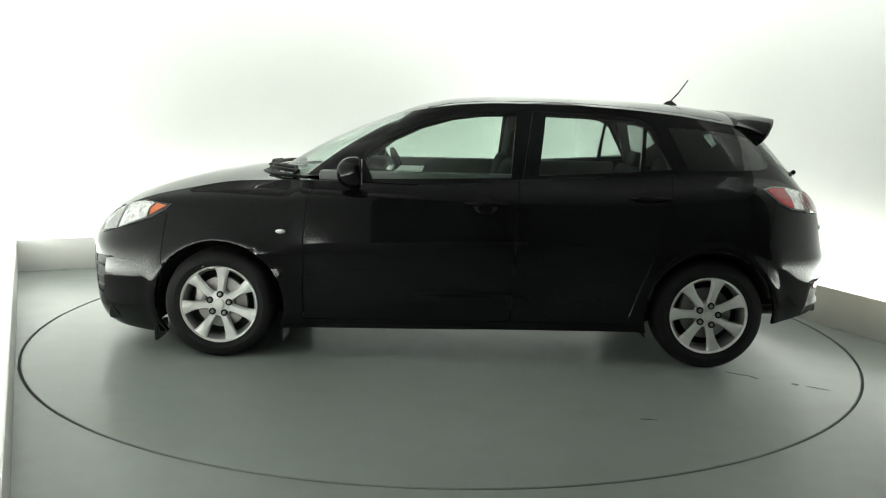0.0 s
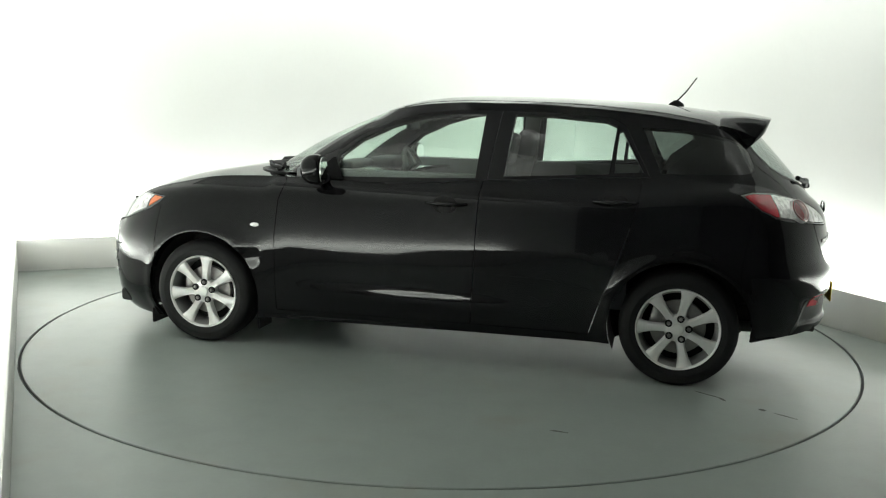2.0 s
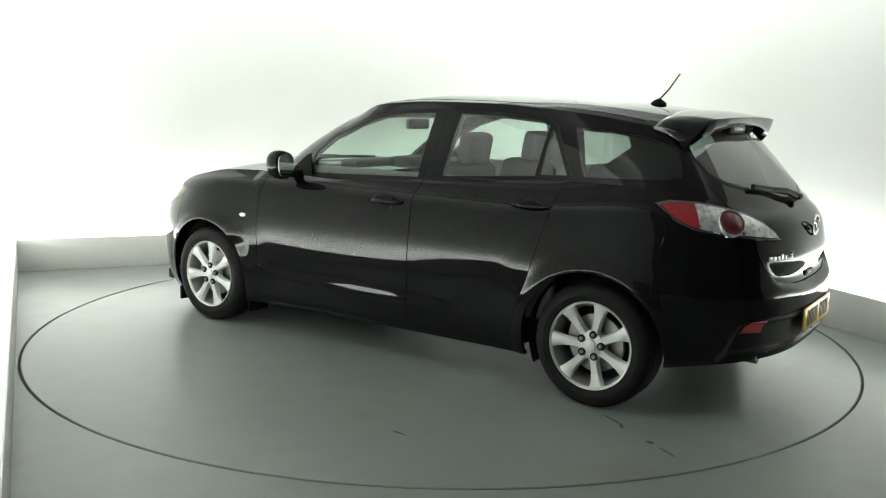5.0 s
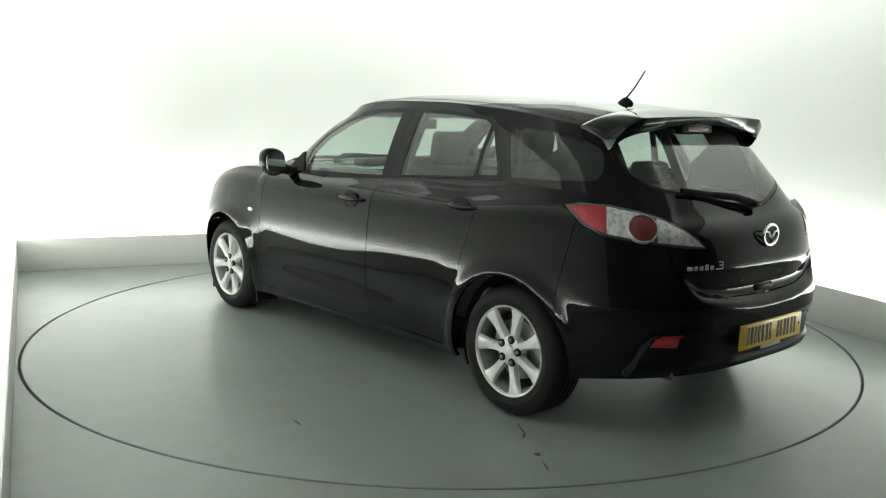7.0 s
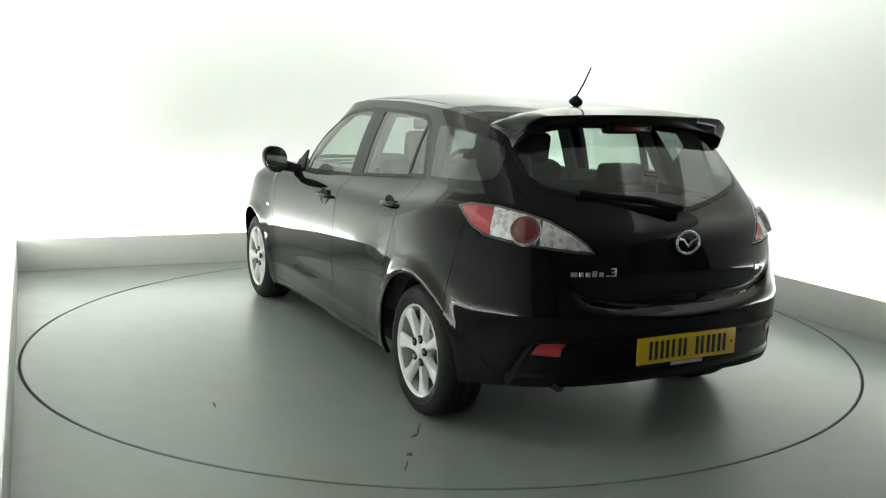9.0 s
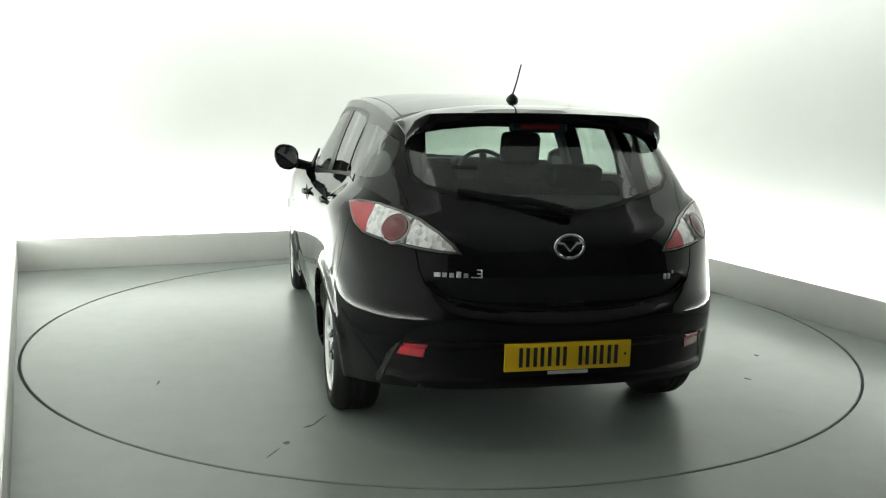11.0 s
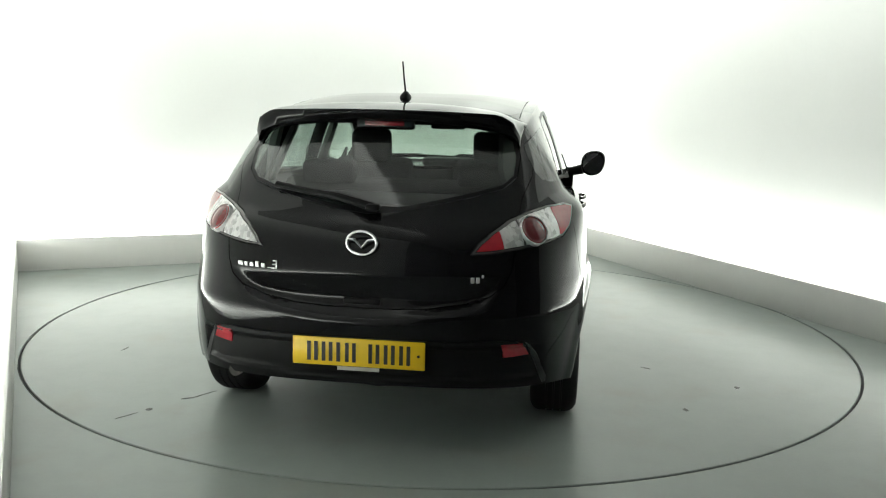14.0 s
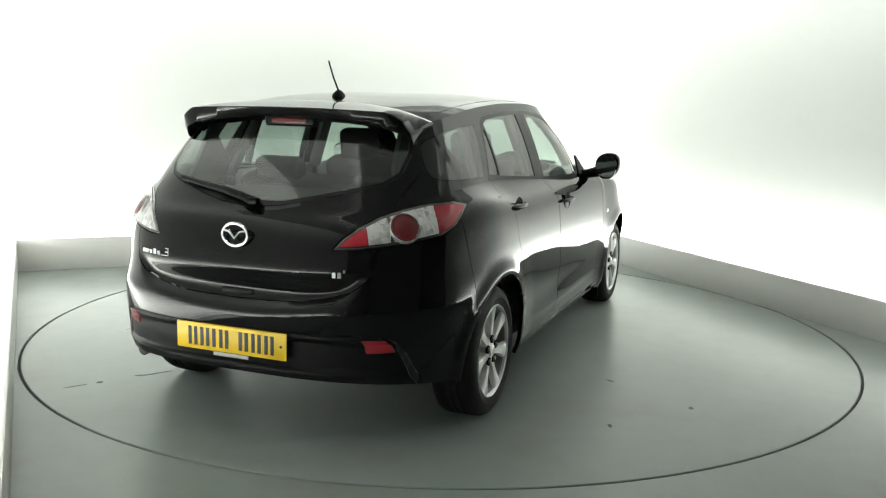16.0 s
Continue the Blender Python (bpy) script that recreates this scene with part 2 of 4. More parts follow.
def wall(name, corners, thick, outward, material, label):
    """An upright slab; corners are room (a, b) of its inner foot line."""
    (a0, b0), (a1, b1) = corners
    bm = bmesh.new()
    v = []
    for z in (0.0, CEIL):
        for (a, b), k in (((a0, b0), 0), ((a1, b1), 0), ((a1, b1), 1), ((a0, b0), 1)):
            v.append(bm.verts.new(rp(a + k * thick * outward[0], b + k * thick * outward[1], z)))
    for f in ((0, 1, 2, 3), (4, 5, 6, 7), (0, 1, 5, 4), (1, 2, 6, 5), (2, 3, 7, 6), (3, 0, 4, 7)):
        bm.faces.new([v[i] for i in f])
    bmesh.ops.recalc_face_normals(bm, faces=bm.faces)
    if "west" in name:
        bmesh.ops.transform(bm, matrix=WEST, verts=bm.verts)
    return tagged(obj(name, bm, material, smooth=False), label, "wall", kind="structure")


def plinth(name, a0, b0, a1, b1, label):
    """Low upstand board in front of the light trough, with an eased top edge."""
    sa, sb = abs(a1 - a0), abs(b1 - b0)
    bm = box_bm(sa, sb, 0.255, ((a0 + a1) / 2, (b0 + b1) / 2, 0.1275), 0.004, 2)
    bmesh.ops.transform(bm, matrix=(WEST if "west" in name else Matrix()) @ pose(0, 0, 0, 0, 0, 23.4), verts=bm.verts)
    return tagged(obj(name, bm, material=M_PLINTH), label, "plinth", kind="structure")


def room():
    wall("wall_north", ((A0 - GAP - 0.12, B1 + GAP), (A1 + GAP + 0.12, B1 + GAP)), 0.12, (0, 1), M_WALL, "plain white wall washed by light from below")
    wall("wall_west", ((A0 - GAP, BW), (A0 - GAP, B1 + GAP)), 0.12, (-1, 0), M_WALL, "plain white wall washed by light from below")
    wall("wall_east", ((A1 + GAP, BW), (A1 + GAP, B1 + GAP)), 0.12, (1, 0), M_WALL, "plain white wall washed by light from below")
    # added out of view: dark end walls that keep the paint's reflections black
    wall("wall_southwest", ((A0 - GAP, B0), (A0 - GAP, BW)), 0.12, (-1, 0), M_DARKWALL, "unseen dark wall added at the studio's end for dark reflections")
    wall("wall_southeast", ((A1 + GAP, B0), (A1 + GAP, BW)), 0.12, (1, 0), M_DARKWALL, "unseen dark wall added at the studio's end for dark reflections")
    wall("wall_south", ((A0 - GAP - 0.12, B0), (A1 + GAP + 0.12, B0)), 0.12, (0, -1), M_DARKWALL, "unseen dark wall added at the studio's end for dark reflections")
    t = 0.022
    plinth("plinth_north", A0, B1, A1, B1 + t, "low white painted upstand board along the wall")
    for nm, a0, b0, a1, b1 in (("trough_north", A0 - GAP, B1 + t, A1 + GAP, B1 + GAP), ("trough_west", A0 - GAP, BW, A0 - t, B1 + t), ("trough_east", A1 + t, BW, A1 + GAP, B1 + t)):
        bm = box_bm(a1 - a0, b1 - b0, 0.03, ((a0 + a1) / 2, (b0 + b1) / 2, 0.175))
        bmesh.ops.transform(bm, matrix=(WEST if "west" in nm else Matrix()) @ pose(0, 0, 0, 0, 0, 23.4), verts=bm.verts)
        tagged(obj(nm, bm, M_WALL, smooth=False), "white bed of the light trough behind the upstand", "trough", kind="structure")
    plinth("plinth_west", A0 - t, B0, A0, B1 + t, "low white painted upstand board along the wall")
    plinth("plinth_east", A1, B0, A1 + t, B1 + t, "low white painted upstand board along the wall")
    bm = box_bm(A1 - A0 + 2 * GAP, B1 - B0 + GAP, 0.1, ((A0 + A1) / 2, (B0 + B1 + GAP) / 2, CEIL + 0.05))
    bmesh.ops.transform(bm, matrix=pose(0, 0, 0, 0, 0, 23.4), verts=bm.verts)
    tagged(obj("ceiling", bm, M_CEIL, smooth=False), "plain grey ceiling", "ceiling", kind="structure")


RT, TC = 2.440, (0.002, -0.018)


def floors():
    """Floor with a round hole, and the turntable disc in it."""
    bm = bmesh.new()
    n = 180
    inner, deep, outer = [], [], []
    for i in range(n):
        a = 2 * math.pi * i / n
        c, s = math.cos(a), math.sin(a)
        inner.append(bm.verts.new(((RT + 0.006) * c + TC[0], (RT + 0.006) * s + TC[1], 0)))
        deep.append(bm.verts.new(((RT + 0.006) * c + TC[0], (RT + 0.006) * s + TC[1], -0.1)))
        # push the ray out to the room's rectangle
        da, db = c * CA + s * SA, -c * SA + s * CA
        k = 1e9
        for d, lo, hi in ((da, A0 - GAP, A1 + GAP), (db, B0, B1 + GAP)):
            if abs(d) > 1e-6:
                k = min(k, (hi if d > 0 else lo) / d)
        outer.append(bm.verts.new((k * c, k * s, 0)))
    for i in range(n):
        j = (i + 1) % n
        bm.faces.new((inner[i], outer[i], outer[j], inner[j]))
        bm.faces.new((deep[i], inner[i], inner[j], deep[j]))
    # the four corners that the rays cut off
    for a, b in ((A0 - GAP, B0), (A1 + GAP, B0), (A1 + GAP, B1 + GAP), (A0 - GAP, B1 + GAP)):
        p = rp(a, b, 0)
        ang = math.atan2(p.y, p.x) % (2 * math.pi)
        i = int(ang / (2 * math.pi) * n) % n
        v = bm.verts.new(p)
        bm.faces.new((outer[i], v, outer[(i + 1) % n]))
    bmesh.ops.recalc_face_normals(bm, faces=bm.faces)
    tagged(obj("floor", bm, M_FLOOR, smooth=False), "grey glossy painted concrete floor", "floor", kind="structure")
    table = new("turntable")
    tagged(table, "round grey painted turntable set flush in the floor", "turntable")
    bm = lathe([(0.0001, 0.0), (0.8, 0.0), (1.6, 0.0), (RT - 0.013, 0.0), (RT - 0.009, -0.003), (RT - 0.009, -0.1)], 180, "z")
    bmesh.ops.remove_doubles(bm, verts=bm.verts, dist=0.0005)
    part("deck", bm, M_DISC, table)
    bm = lathe([(RT - 0.008, -0.012), (RT + 0.0055, -0.012), (RT + 0.0055, -0.05), (RT - 0.008, -0.05)], 180, "z")
    part("rubber_seal", bm, M_GAP, table, "dark rubber seal ring")
    # cracks and scuffs in the deck's paint: x, y, half length, half width, turn
    for x, y, sx, sy, tw in ((-1.595, 0.925, 0.075, 0.006, 149), (-1.66, 0.975, 0.030, 0.007, 120), (-1.835, 1.080, 0.018, 0.013, 0), (-1.935, 1.14, 0.06, 0.004, 149), (-0.942, 1.655, 0.045, 0.006, 175), (-1.348, -1.341, 0.022, 0.014, 20), (-0.953, -1.646, 0.018, 0.015, 0), (-0.698, -1.211, 0.03, 0.008, 60)):
        n = 16
        rnd = random.Random(int(1000 * abs(x * y)))
        ol = [(sx * math.cos(2 * math.pi * i / n) * rnd.uniform(0.6, 1.1), sy * math.sin(2 * math.pi * i / n) * rnd.uniform(0.4, 1.3)) for i in range(n)]
        bm = prism(ol, 0.0012)
        bmesh.ops.transform(bm, matrix=pose(x, y, 0.0002, 0, 0, tw), verts=bm.verts)
        part("scuff_mark", bm, M_SCUFF, table)
    return table


room()
turntable = floors()

# ---- the hatchback: x forward, y to its left, z up, origin midway between the axles ----
WX, WZ, WR = 1.32, 0.297, 0.298
ARCH = 0.352

car = new("hatchback_car")
tagged(car, "black five-door hatchback car standing on the turntable", "car")

side_y = curve([(0.10, 0.770), (0.18, 0.812), (0.25, 0.838), (0.36, 0.850), (0.50, 0.862), (0.64, 0.868), (0.80, 0.858), (0.88, 0.848), (0.93, 0.825), (0.965, 0.782), (1.0, 0.748), (1.06, 0.718)])
plan_f = curve([(-2.3, 0.985), (-1.6, 1.003), (-0.9, 1.003), (0.0, 1.0), (0.8, 1.004), (1.5, 1.024), (2.3, 0.985)])
bottom_z = curve([(-2.2, 0.315), (-2.0, 0.295), (-1.7, 0.258), (-1.4, 0.21), (-1.0, 0.195), (0.0, 0.183), (0.9, 0.172), (1.4, 0.15), (1.75, 0.105), (2.0, 0.105), (2.3, 0.13)])
should_z = curve([(-2.2, 0.945), (-1.95, 0.955), (-1.82, 0.99), (-1.65, 1.03), (-1.2, 1.045), (-0.4, 1.005), (0.3, 0.962), (0.85, 0.972), (1.2, 0.962), (1.5, 0.912), (1.75, 0.85), (1.95, 0.77), (2.1, 0.70), (2.3, 0.66)])
rear_x = curve([(0.10, -2.02), (0.25, -2.06), (0.34, -2.10), (0.50, -2.112), (0.58, -2.115), (0.64, -2.10), (0.75, -2.085), (0.80, -2.075), (0.86, -2.057), (0.91, -2.025), (0.955, -1.975), (1.0, -1.93), (1.06, -1.88)])
front_x = curve([(0.08, 2.10), (0.14, 2.165), (0.25, 2.195), (0.42, 2.205), (0.55, 2.20), (0.66, 2.155), (0.75, 2.06), (0.8, 2.0)])
rear_p = curve([(0.2, 3.1), (0.55, 3.05), (0.75, 2.85), (0.9, 2.8), (0.96, 3.0), (1.0, 3.2), (1.04, 3.3)])


def outline(z, x0, x1, s, p0, p1, xs0, xs1):
    """A point of a plan outline: s 0..1 from the nose's middle along the side to the tail's middle."""
    if s < 0.3:
        a = (1 - s / 0.3) * math.pi / 2
        L = x1 - xs1
        return xs1 + L * math.sin(a) ** (2 / p1), max(math.cos(a), 0.0) ** (2 / p1)
    if s > 0.66:
        a = (s - 0.66) / 0.34 * math.pi / 2
        L = xs0 - x0
        return xs0 - L * math.sin(a) ** (2 / p0), max(math.cos(a), 0.0) ** (2 / p0)
    k = (s - 0.3) / 0.36
    return xs1 + (xs0 - xs1) * k, 1.0


def smile(y):
    return 0.555 + 0.04 * (abs(y) / 0.4) ** 2 + 0.20 * max(0, (abs(y) - 0.42) / 0.2) ** 2


def smooth(t):
    t = min(max(t, 0), 1)
    return t * t * (3 - 2 * t)


def shaped(x, y, z):
    """Local relief of the lower body: tailgate hollow, arch flares, sill tuck, shoulder line."""
    if x < -1.75 and z < 1.0:
        k = smooth((z - smile(y)) / 0.055) * (1 - smooth((z - 0.625) / 0.125))
        x += 0.040 * k
        x += 0.018 * smooth((0.475 - z) / 0.02) * smooth((z - 0.33) / 0.02) * (1 - smooth((abs(y) - 0.66) / 0.05))
    if abs(y) > 0.5:
        for wx in (-WX, WX):
            r = math.hypot(x - wx, z - WZ)
            y += math.copysign(0.016 * math.exp(-((r - ARCH - 0.012) / 0.036) ** 2), y)
            y += math.copysign(0.008 * smooth((0.60 - r) / 0.2), y)
        if -0.95 < x < 0.95:
            k = max(0.0, 1 - (x / 0.88) ** 2)
            y += math.copysign(k * (0.0135 * math.exp(-((z - 0.335) / (0.055 if z > 0.335 else 0.03)) ** 2) - 0.005 * math.exp(-((z - 0.52) / 0.07) ** 2)), y)
    return x, y, z


NS, NV = 200, 60


def body_y(x, z, v=1.0):
    """Half width, with rear haunches and fender tops that ride higher than the doors' shoulder."""
    if x > 0.9:
        z += (1.0 - should_z(x)) * 0.66 * v
    z -= 0.05 * smooth((-x - 0.9) / 0.6) * smooth((z - 0.7) / 0.2)
    return side_y(z) * plan_f(x)


def lower_point(s, v):
    z = 0.5
    for _ in range(3):
        xr, xf = rear_x(z), front_x(z)
        x, k = outline(z, xr, xf, s, rear_p(z), 3.0, -1.2, 0.98)
        zb, zt = bottom_z(x), should_z(x)
        z = zb + (zt - zb) * v
    y = body_y(x, z, v) * k
    x += 0.09 * y * y * smooth((s - 0.70) / 0.15) * smooth((z - 0.90) / 0.08)
    return shaped(x, y, z)


def tail_x(y, z):
    """Where the tail's skin lies at this height and distance from the middle."""
    p = rear_p(z)
    k = min(abs(y) / body_y(-1.95, z), 1.0)
    x = -1.2 - (-1.2 - rear_x(z)) * (1 - k ** p) ** (1 / p)
    return shaped(x, y, z)[0]


def half_mesh(fn, ns, nv):
    """The left half of a looped skin."""
    bm = bmesh.new()
    cols = [[bm.verts.new(fn(i / ns, j / nv)) for j in range(nv + 1)] for i in range(ns + 1)]
    for c in (cols[0], cols[-1]):
        for v in c:
            v.co.y = 0.0
    for a, b in zip(cols, cols[1:]):
        for j in range(nv):
            bm.faces.new((a[j], b[j], b[j + 1], a[j + 1]))
    bmesh.ops.recalc_face_normals(bm, faces=bm.faces)
    if sum(f.normal.y * f.calc_area() for f in bm.faces) < 0:
        bmesh.ops.reverse_faces(bm, faces=bm.faces[:])
    return bm


base_p = lambda s: outline(1.0, -1.978, 1.13, s, 2.5, 3.0, -1.2, 0.0)
top_z = curve([(-1.83, 1.258), (-1.7, 1.275), (-1.6, 1.290), (-1.45, 1.312), (-1.14, 1.358), (-0.83, 1.386), (-0.52, 1.401), (-0.2, 1.403), (0.05, 1.390), (0.2, 1.366), (0.32, 1.334), (0.40, 1.308)])
top_y = curve([(-1.7, 0.565), (-1.4, 0.585), (-1.0, 0.594), (-0.4, 0.598), (0.0, 0.600), (0.38, 0.592)])
roof_c = curve([(-1.85, 1.322), (-1.80, 1.335), (-1.47, 1.387), (-1.12, 1.424), (-0.77, 1.441), (-0.43, 1.447), (-0.15, 1.443), (0.09, 1.424), (0.22, 1.400), (0.32, 1.371), (0.41, 1.335)])
TX0, TX1 = -1.63, 0.40


def top_point(s):
    x, k = outline(1.3, TX0, TX1, s, 4.8, 3.8, -1.2, -0.1)
    y = top_y(x) * k
    x += 0.09 * y * y * smooth((s - 0.70) / 0.15)
    zt = top_z(x)
    return Vector((x, y, zt + (roof_c(x) - zt) * (1 - (k ** 2.4)) * (1.0 if x > 0 else 0.6 if x < -1.3 else 0.0)))


def upper_point(s, v):
    if s > 0.66:
        b = Vector(lower_point(s, 1.0))
        k = 0.0 if s > 0.85 else 1.0
    else:
        x, k = base_p(s)
        zb = should_z(x) if x < 0.85 else 0.972 + 0.01 * smooth((x - 0.85) / 0.2)
        b = Vector((x, body_y(x, zb) * k - (0.002 if k > 0.9 else 0), zb))
    t = top_point(s)
    q = b.lerp(t, v)
    out = Vector((0.55, 0.35 * k, 0.75)).normalized() if q.x > 0.4 else Vector((0, 1, 0)) if q.x > -1.5 else Vector((-0.7, 0.7 * k, 0)).normalized()
    bulge = (0.008 if q.x < -1.5 else 0.012 + 0.014 * smooth((q.x - 0.2) / 0.3)) * math.sin(math.pi * v)
    return q + out * bulge


def roof_z(x, y):
    zt = top_z(x)
    return zt + max(roof_c(x) - zt, 0) * (1 - min(abs(y) / top_y(x), 1) ** 2.8)


def roof_mesh():
    bm = bmesh.new()
    rows = []
    for i in range(0, 121):
        t = top_point(i / 120)
        rows.append([bm.verts.new((t.x, t.y * w, t.z + (max(roof_c(t.x) - t.z, 0)) * (1 - abs(w) ** 3.6))) for w in [j / 12 - 1 for j in range(25)]])
    for a, b in zip(rows, rows[1:]):
        for j in range(24):
            try:
                bm.faces.new((a[j], b[j], b[j + 1], a[j + 1]))
            except ValueError:
                pass
    bmesh.ops.remove_doubles(bm, verts=bm.verts, dist=0.0004)
    bmesh.ops.dissolve_degenerate(bm, dist=0.0002, edges=bm.edges)
    bmesh.ops.recalc_face_normals(bm, faces=bm.faces)
    return bm


hood_c = curve([(0.6, 1.0), (1.06, 0.985), (1.27, 0.988), (1.48, 0.962), (1.66, 0.925), (1.83, 0.875), (2.01, 0.80), (2.12, 0.715), (2.2, 0.69)])


def hood_mesh():
    bm = bmesh.new()
    rows = []
    for i in range(0, 81):
        s = 0.42 * i / 80
        x, y, z = lower_point(s, 1.0)
        zc = max(hood_c(x), z)
        rows.append([bm.verts.new((x, y * w, z + (zc - z) * (1 - abs(w) ** 2.6))) for w in [j / 12 - 1 for j in range(25)]])
    for a, b in zip(rows, rows[1:]):
        for j in range(24):
            bm.faces.new((a[j], a[j + 1], b[j + 1], b[j]))
    bmesh.ops.remove_doubles(bm, verts=bm.verts, dist=0.0004)
    bmesh.ops.dissolve_degenerate(bm, dist=0.0002, edges=bm.edges)
    bmesh.ops.recalc_face_normals(bm, faces=bm.faces)
    return bm

# ---- cutting the skins into panels ----
SIDE, BACK, REAR_Q, FRONT_Q = Vector((1, 0, 0)), Vector((0, 1, 0)), Vector((1, 1, 0)).normalized(), Vector((1, -1, 0)).normalized()


def inside(poly, h, z):
    hit = False
    n = len(poly)
    for i in range(n):
        (h0, z0), (h1, z1) = poly[i], poly[(i + 1) % n]
        if (z0 > z) != (z1 > z) and h < (h1 - h0) * (z - z0) / (z1 - z0) + h0:
            hit = not hit
    return hit


def carve(bm, poly, axis, where):
    """Cut the faces along a polygon drawn on an upright plane; returns those inside it."""
    hs, zs = [q[0] for q in poly], [q[1] for q in poly]
    for i in range(len(poly)):
        (h0, z0), (h1, z1) = poly[i], poly[(i + 1) % len(poly)]
        e0, e1, y0, y1 = min(h0, h1) - 0.03, max(h0, h1) + 0.03, min(z0, z1) - 0.03, max(z0, z1) + 0.03
        faces = []
        for f in bm.faces:
            c = f.calc_center_median()
            h = c.dot(axis)
            if e0 < h < e1 and y0 < c.z < y1 and where(c):
                faces.append(f)
        geom = list({e for f in faces for e in f.edges}) + list({v for f in faces for v in f.verts}) + faces
        if faces:
            bmesh.ops.bisect_plane(bm, geom=geom, dist=1e-5, plane_co=axis * h0 + Vector((0, 0, z0)), plane_no=(axis * (z1 - z0) - Vector((0, 0, h1 - h0))).normalized())
    out = []
    for f in bm.faces:
        c = f.calc_center_median()
        if where(c) and inside(poly, c.dot(axis), c.z):
            out.append(f)
    return out


def take(bm, faces):
    """Move faces out of bm into a mesh of their own."""
    out = bmesh.new()
    made = {}
    for f in faces:
        vs = []
        for v in f.verts:
            if v not in made:
                made[v] = out.verts.new(v.co)
            vs.append(made[v])
        try:
            out.faces.new(vs)
        except ValueError:
            pass
    bmesh.ops.delete(bm, geom=faces, context="FACES")
    out.normal_update()
    return out


def mirrored(bm):
    out = bm.copy()
    for v in out.verts:
        v.co.y = -v.co.y
    bmesh.ops.reverse_faces(out, faces=out.faces[:])
    out.normal_update()
    return out


def both(bm):
    """A half closed with its mirror image."""
    out = join(bm, mirrored(bm))
    bmesh.ops.remove_doubles(out, verts=out.verts, dist=0.0006)
    out.normal_update()
    return out


def panel(bm, gap=0.0025, depth=0.02, proud=0.0):
    """Give a cut-out skin its shut gap and turned-in edges."""
    bmesh.ops.remove_doubles(bm, verts=bm.verts, dist=0.0022)
    bmesh.ops.dissolve_degenerate(bm, dist=0.0008, edges=bm.edges)
    bm.normal_update()
    if gap:
        shift = {}
        for e in bm.edges:
            if e.is_boundary:
                f = e.link_faces[0]
                d = (e.verts[1].co - e.verts[0].co).normalized()
                n = f.normal.cross(d)
                if n.dot(f.calc_center_median() - e.verts[0].co) < 0:
                    n.negate()
                for v in e.verts:
                    shift.setdefault(v, []).append(n)
        for v, ns in shift.items():
            m = sum(ns, Vector())
            if m.length > 0.3:
                v.co += m.normalized() * gap
    bm.normal_update()
    if proud:
        moves = [(v, v.normal * proud) for v in bm.verts]
        for v, d in moves:
            v.co += d
    edge = [e for e in bm.edges if e.is_boundary]
    normals = {}
    for e in edge:
        for v in e.verts:
            near = {f for k in v.link_edges for w in k.verts for f in w.link_faces}
            n = sum((f.normal * f.calc_area() for f in near), Vector())
            normals[v] = n.normalized() if n.length > 1e-9 else v.normal.copy()
    ext = bmesh.ops.extrude_edge_only(bm, edges=edge)["geom"]
    ev = [g for g in ext if isinstance(g, bmesh.types.BMVert)]
    keys = {(round(v.co.x, 6), round(v.co.y, 6), round(v.co.z, 6)): n for v, n in normals.items()}
    for v in ev:
        n = keys.get((round(v.co.x, 6), round(v.co.y, 6), round(v.co.z, 6)))
        if n is not None:
            v.co -= n * depth
    bmesh.ops.recalc_face_normals(bm, faces=bm.faces)
    return bm


def pair(name, bm, material, parent=None, label="", gap=0.0025, depth=0.02, proud=0.0, sharp=35):
    """The same panel on the car's left and right."""
    parent = parent or (car, car)
    other = mirrored(bm)
    a = part(name, panel(bm, gap, depth, proud), material, parent[0], label, sharp=sharp)
    b = part(name, panel(other, gap, depth, proud), material, parent[1], label, sharp=sharp)
    return a, b


def circle(cx, cz, r, n=40):
    return [(cx + r * math.cos(2 * math.pi * i / n), cz + r * math.sin(2 * math.pi * i / n)) for i in range(n)]


def shrink(poly, d):
    """The polygon drawn in by d all round."""
    out = []
    n = len(poly)
    area = sum(poly[i][0] * poly[(i + 1) % n][1] - poly[(i + 1) % n][0] * poly[i][1] for i in range(n))
    sg = 1 if area > 0 else -1
    for i in range(n):
        p0, p1, p2 = (Vector((*poly[k % n], 0)) for k in (i - 1, i, i + 1))
        a, b = (p1 - p0).normalized(), (p2 - p1).normalized()
        na, nb = Vector((-a.y, a.x, 0)) * sg, Vector((-b.y, b.x, 0)) * sg
        m = (na + nb).normalized()
        k = d / max(m.dot(na), 0.4)
        out.append((p1.x + m.x * k, p1.y + m.y * k))
    return out


flank = lambda c: c.y > 0.35
behind = lambda c: c.x < -1.45
ahead = lambda c: c.x > 1.2
always = lambda c: True

LAMP = [(-0.552, 0.984), (-0.62, 0.998), (-0.74, 0.993), (-0.855, 0.972), (-0.955, 0.945), (-1.045, 0.905), (-1.105, 0.865), (-1.145, 0.822), (-1.07, 0.825), (-0.98, 0.835), (-0.83, 0.852), (-0.70, 0.872), (-0.63, 0.905)]
HEAD = [(1.045, 0.632), (1.075, 0.70), (0.99, 0.775), (0.89, 0.815), (0.74, 0.842), (0.54, 0.832), (0.575, 0.795), (0.64, 0.752), (0.82, 0.688)]
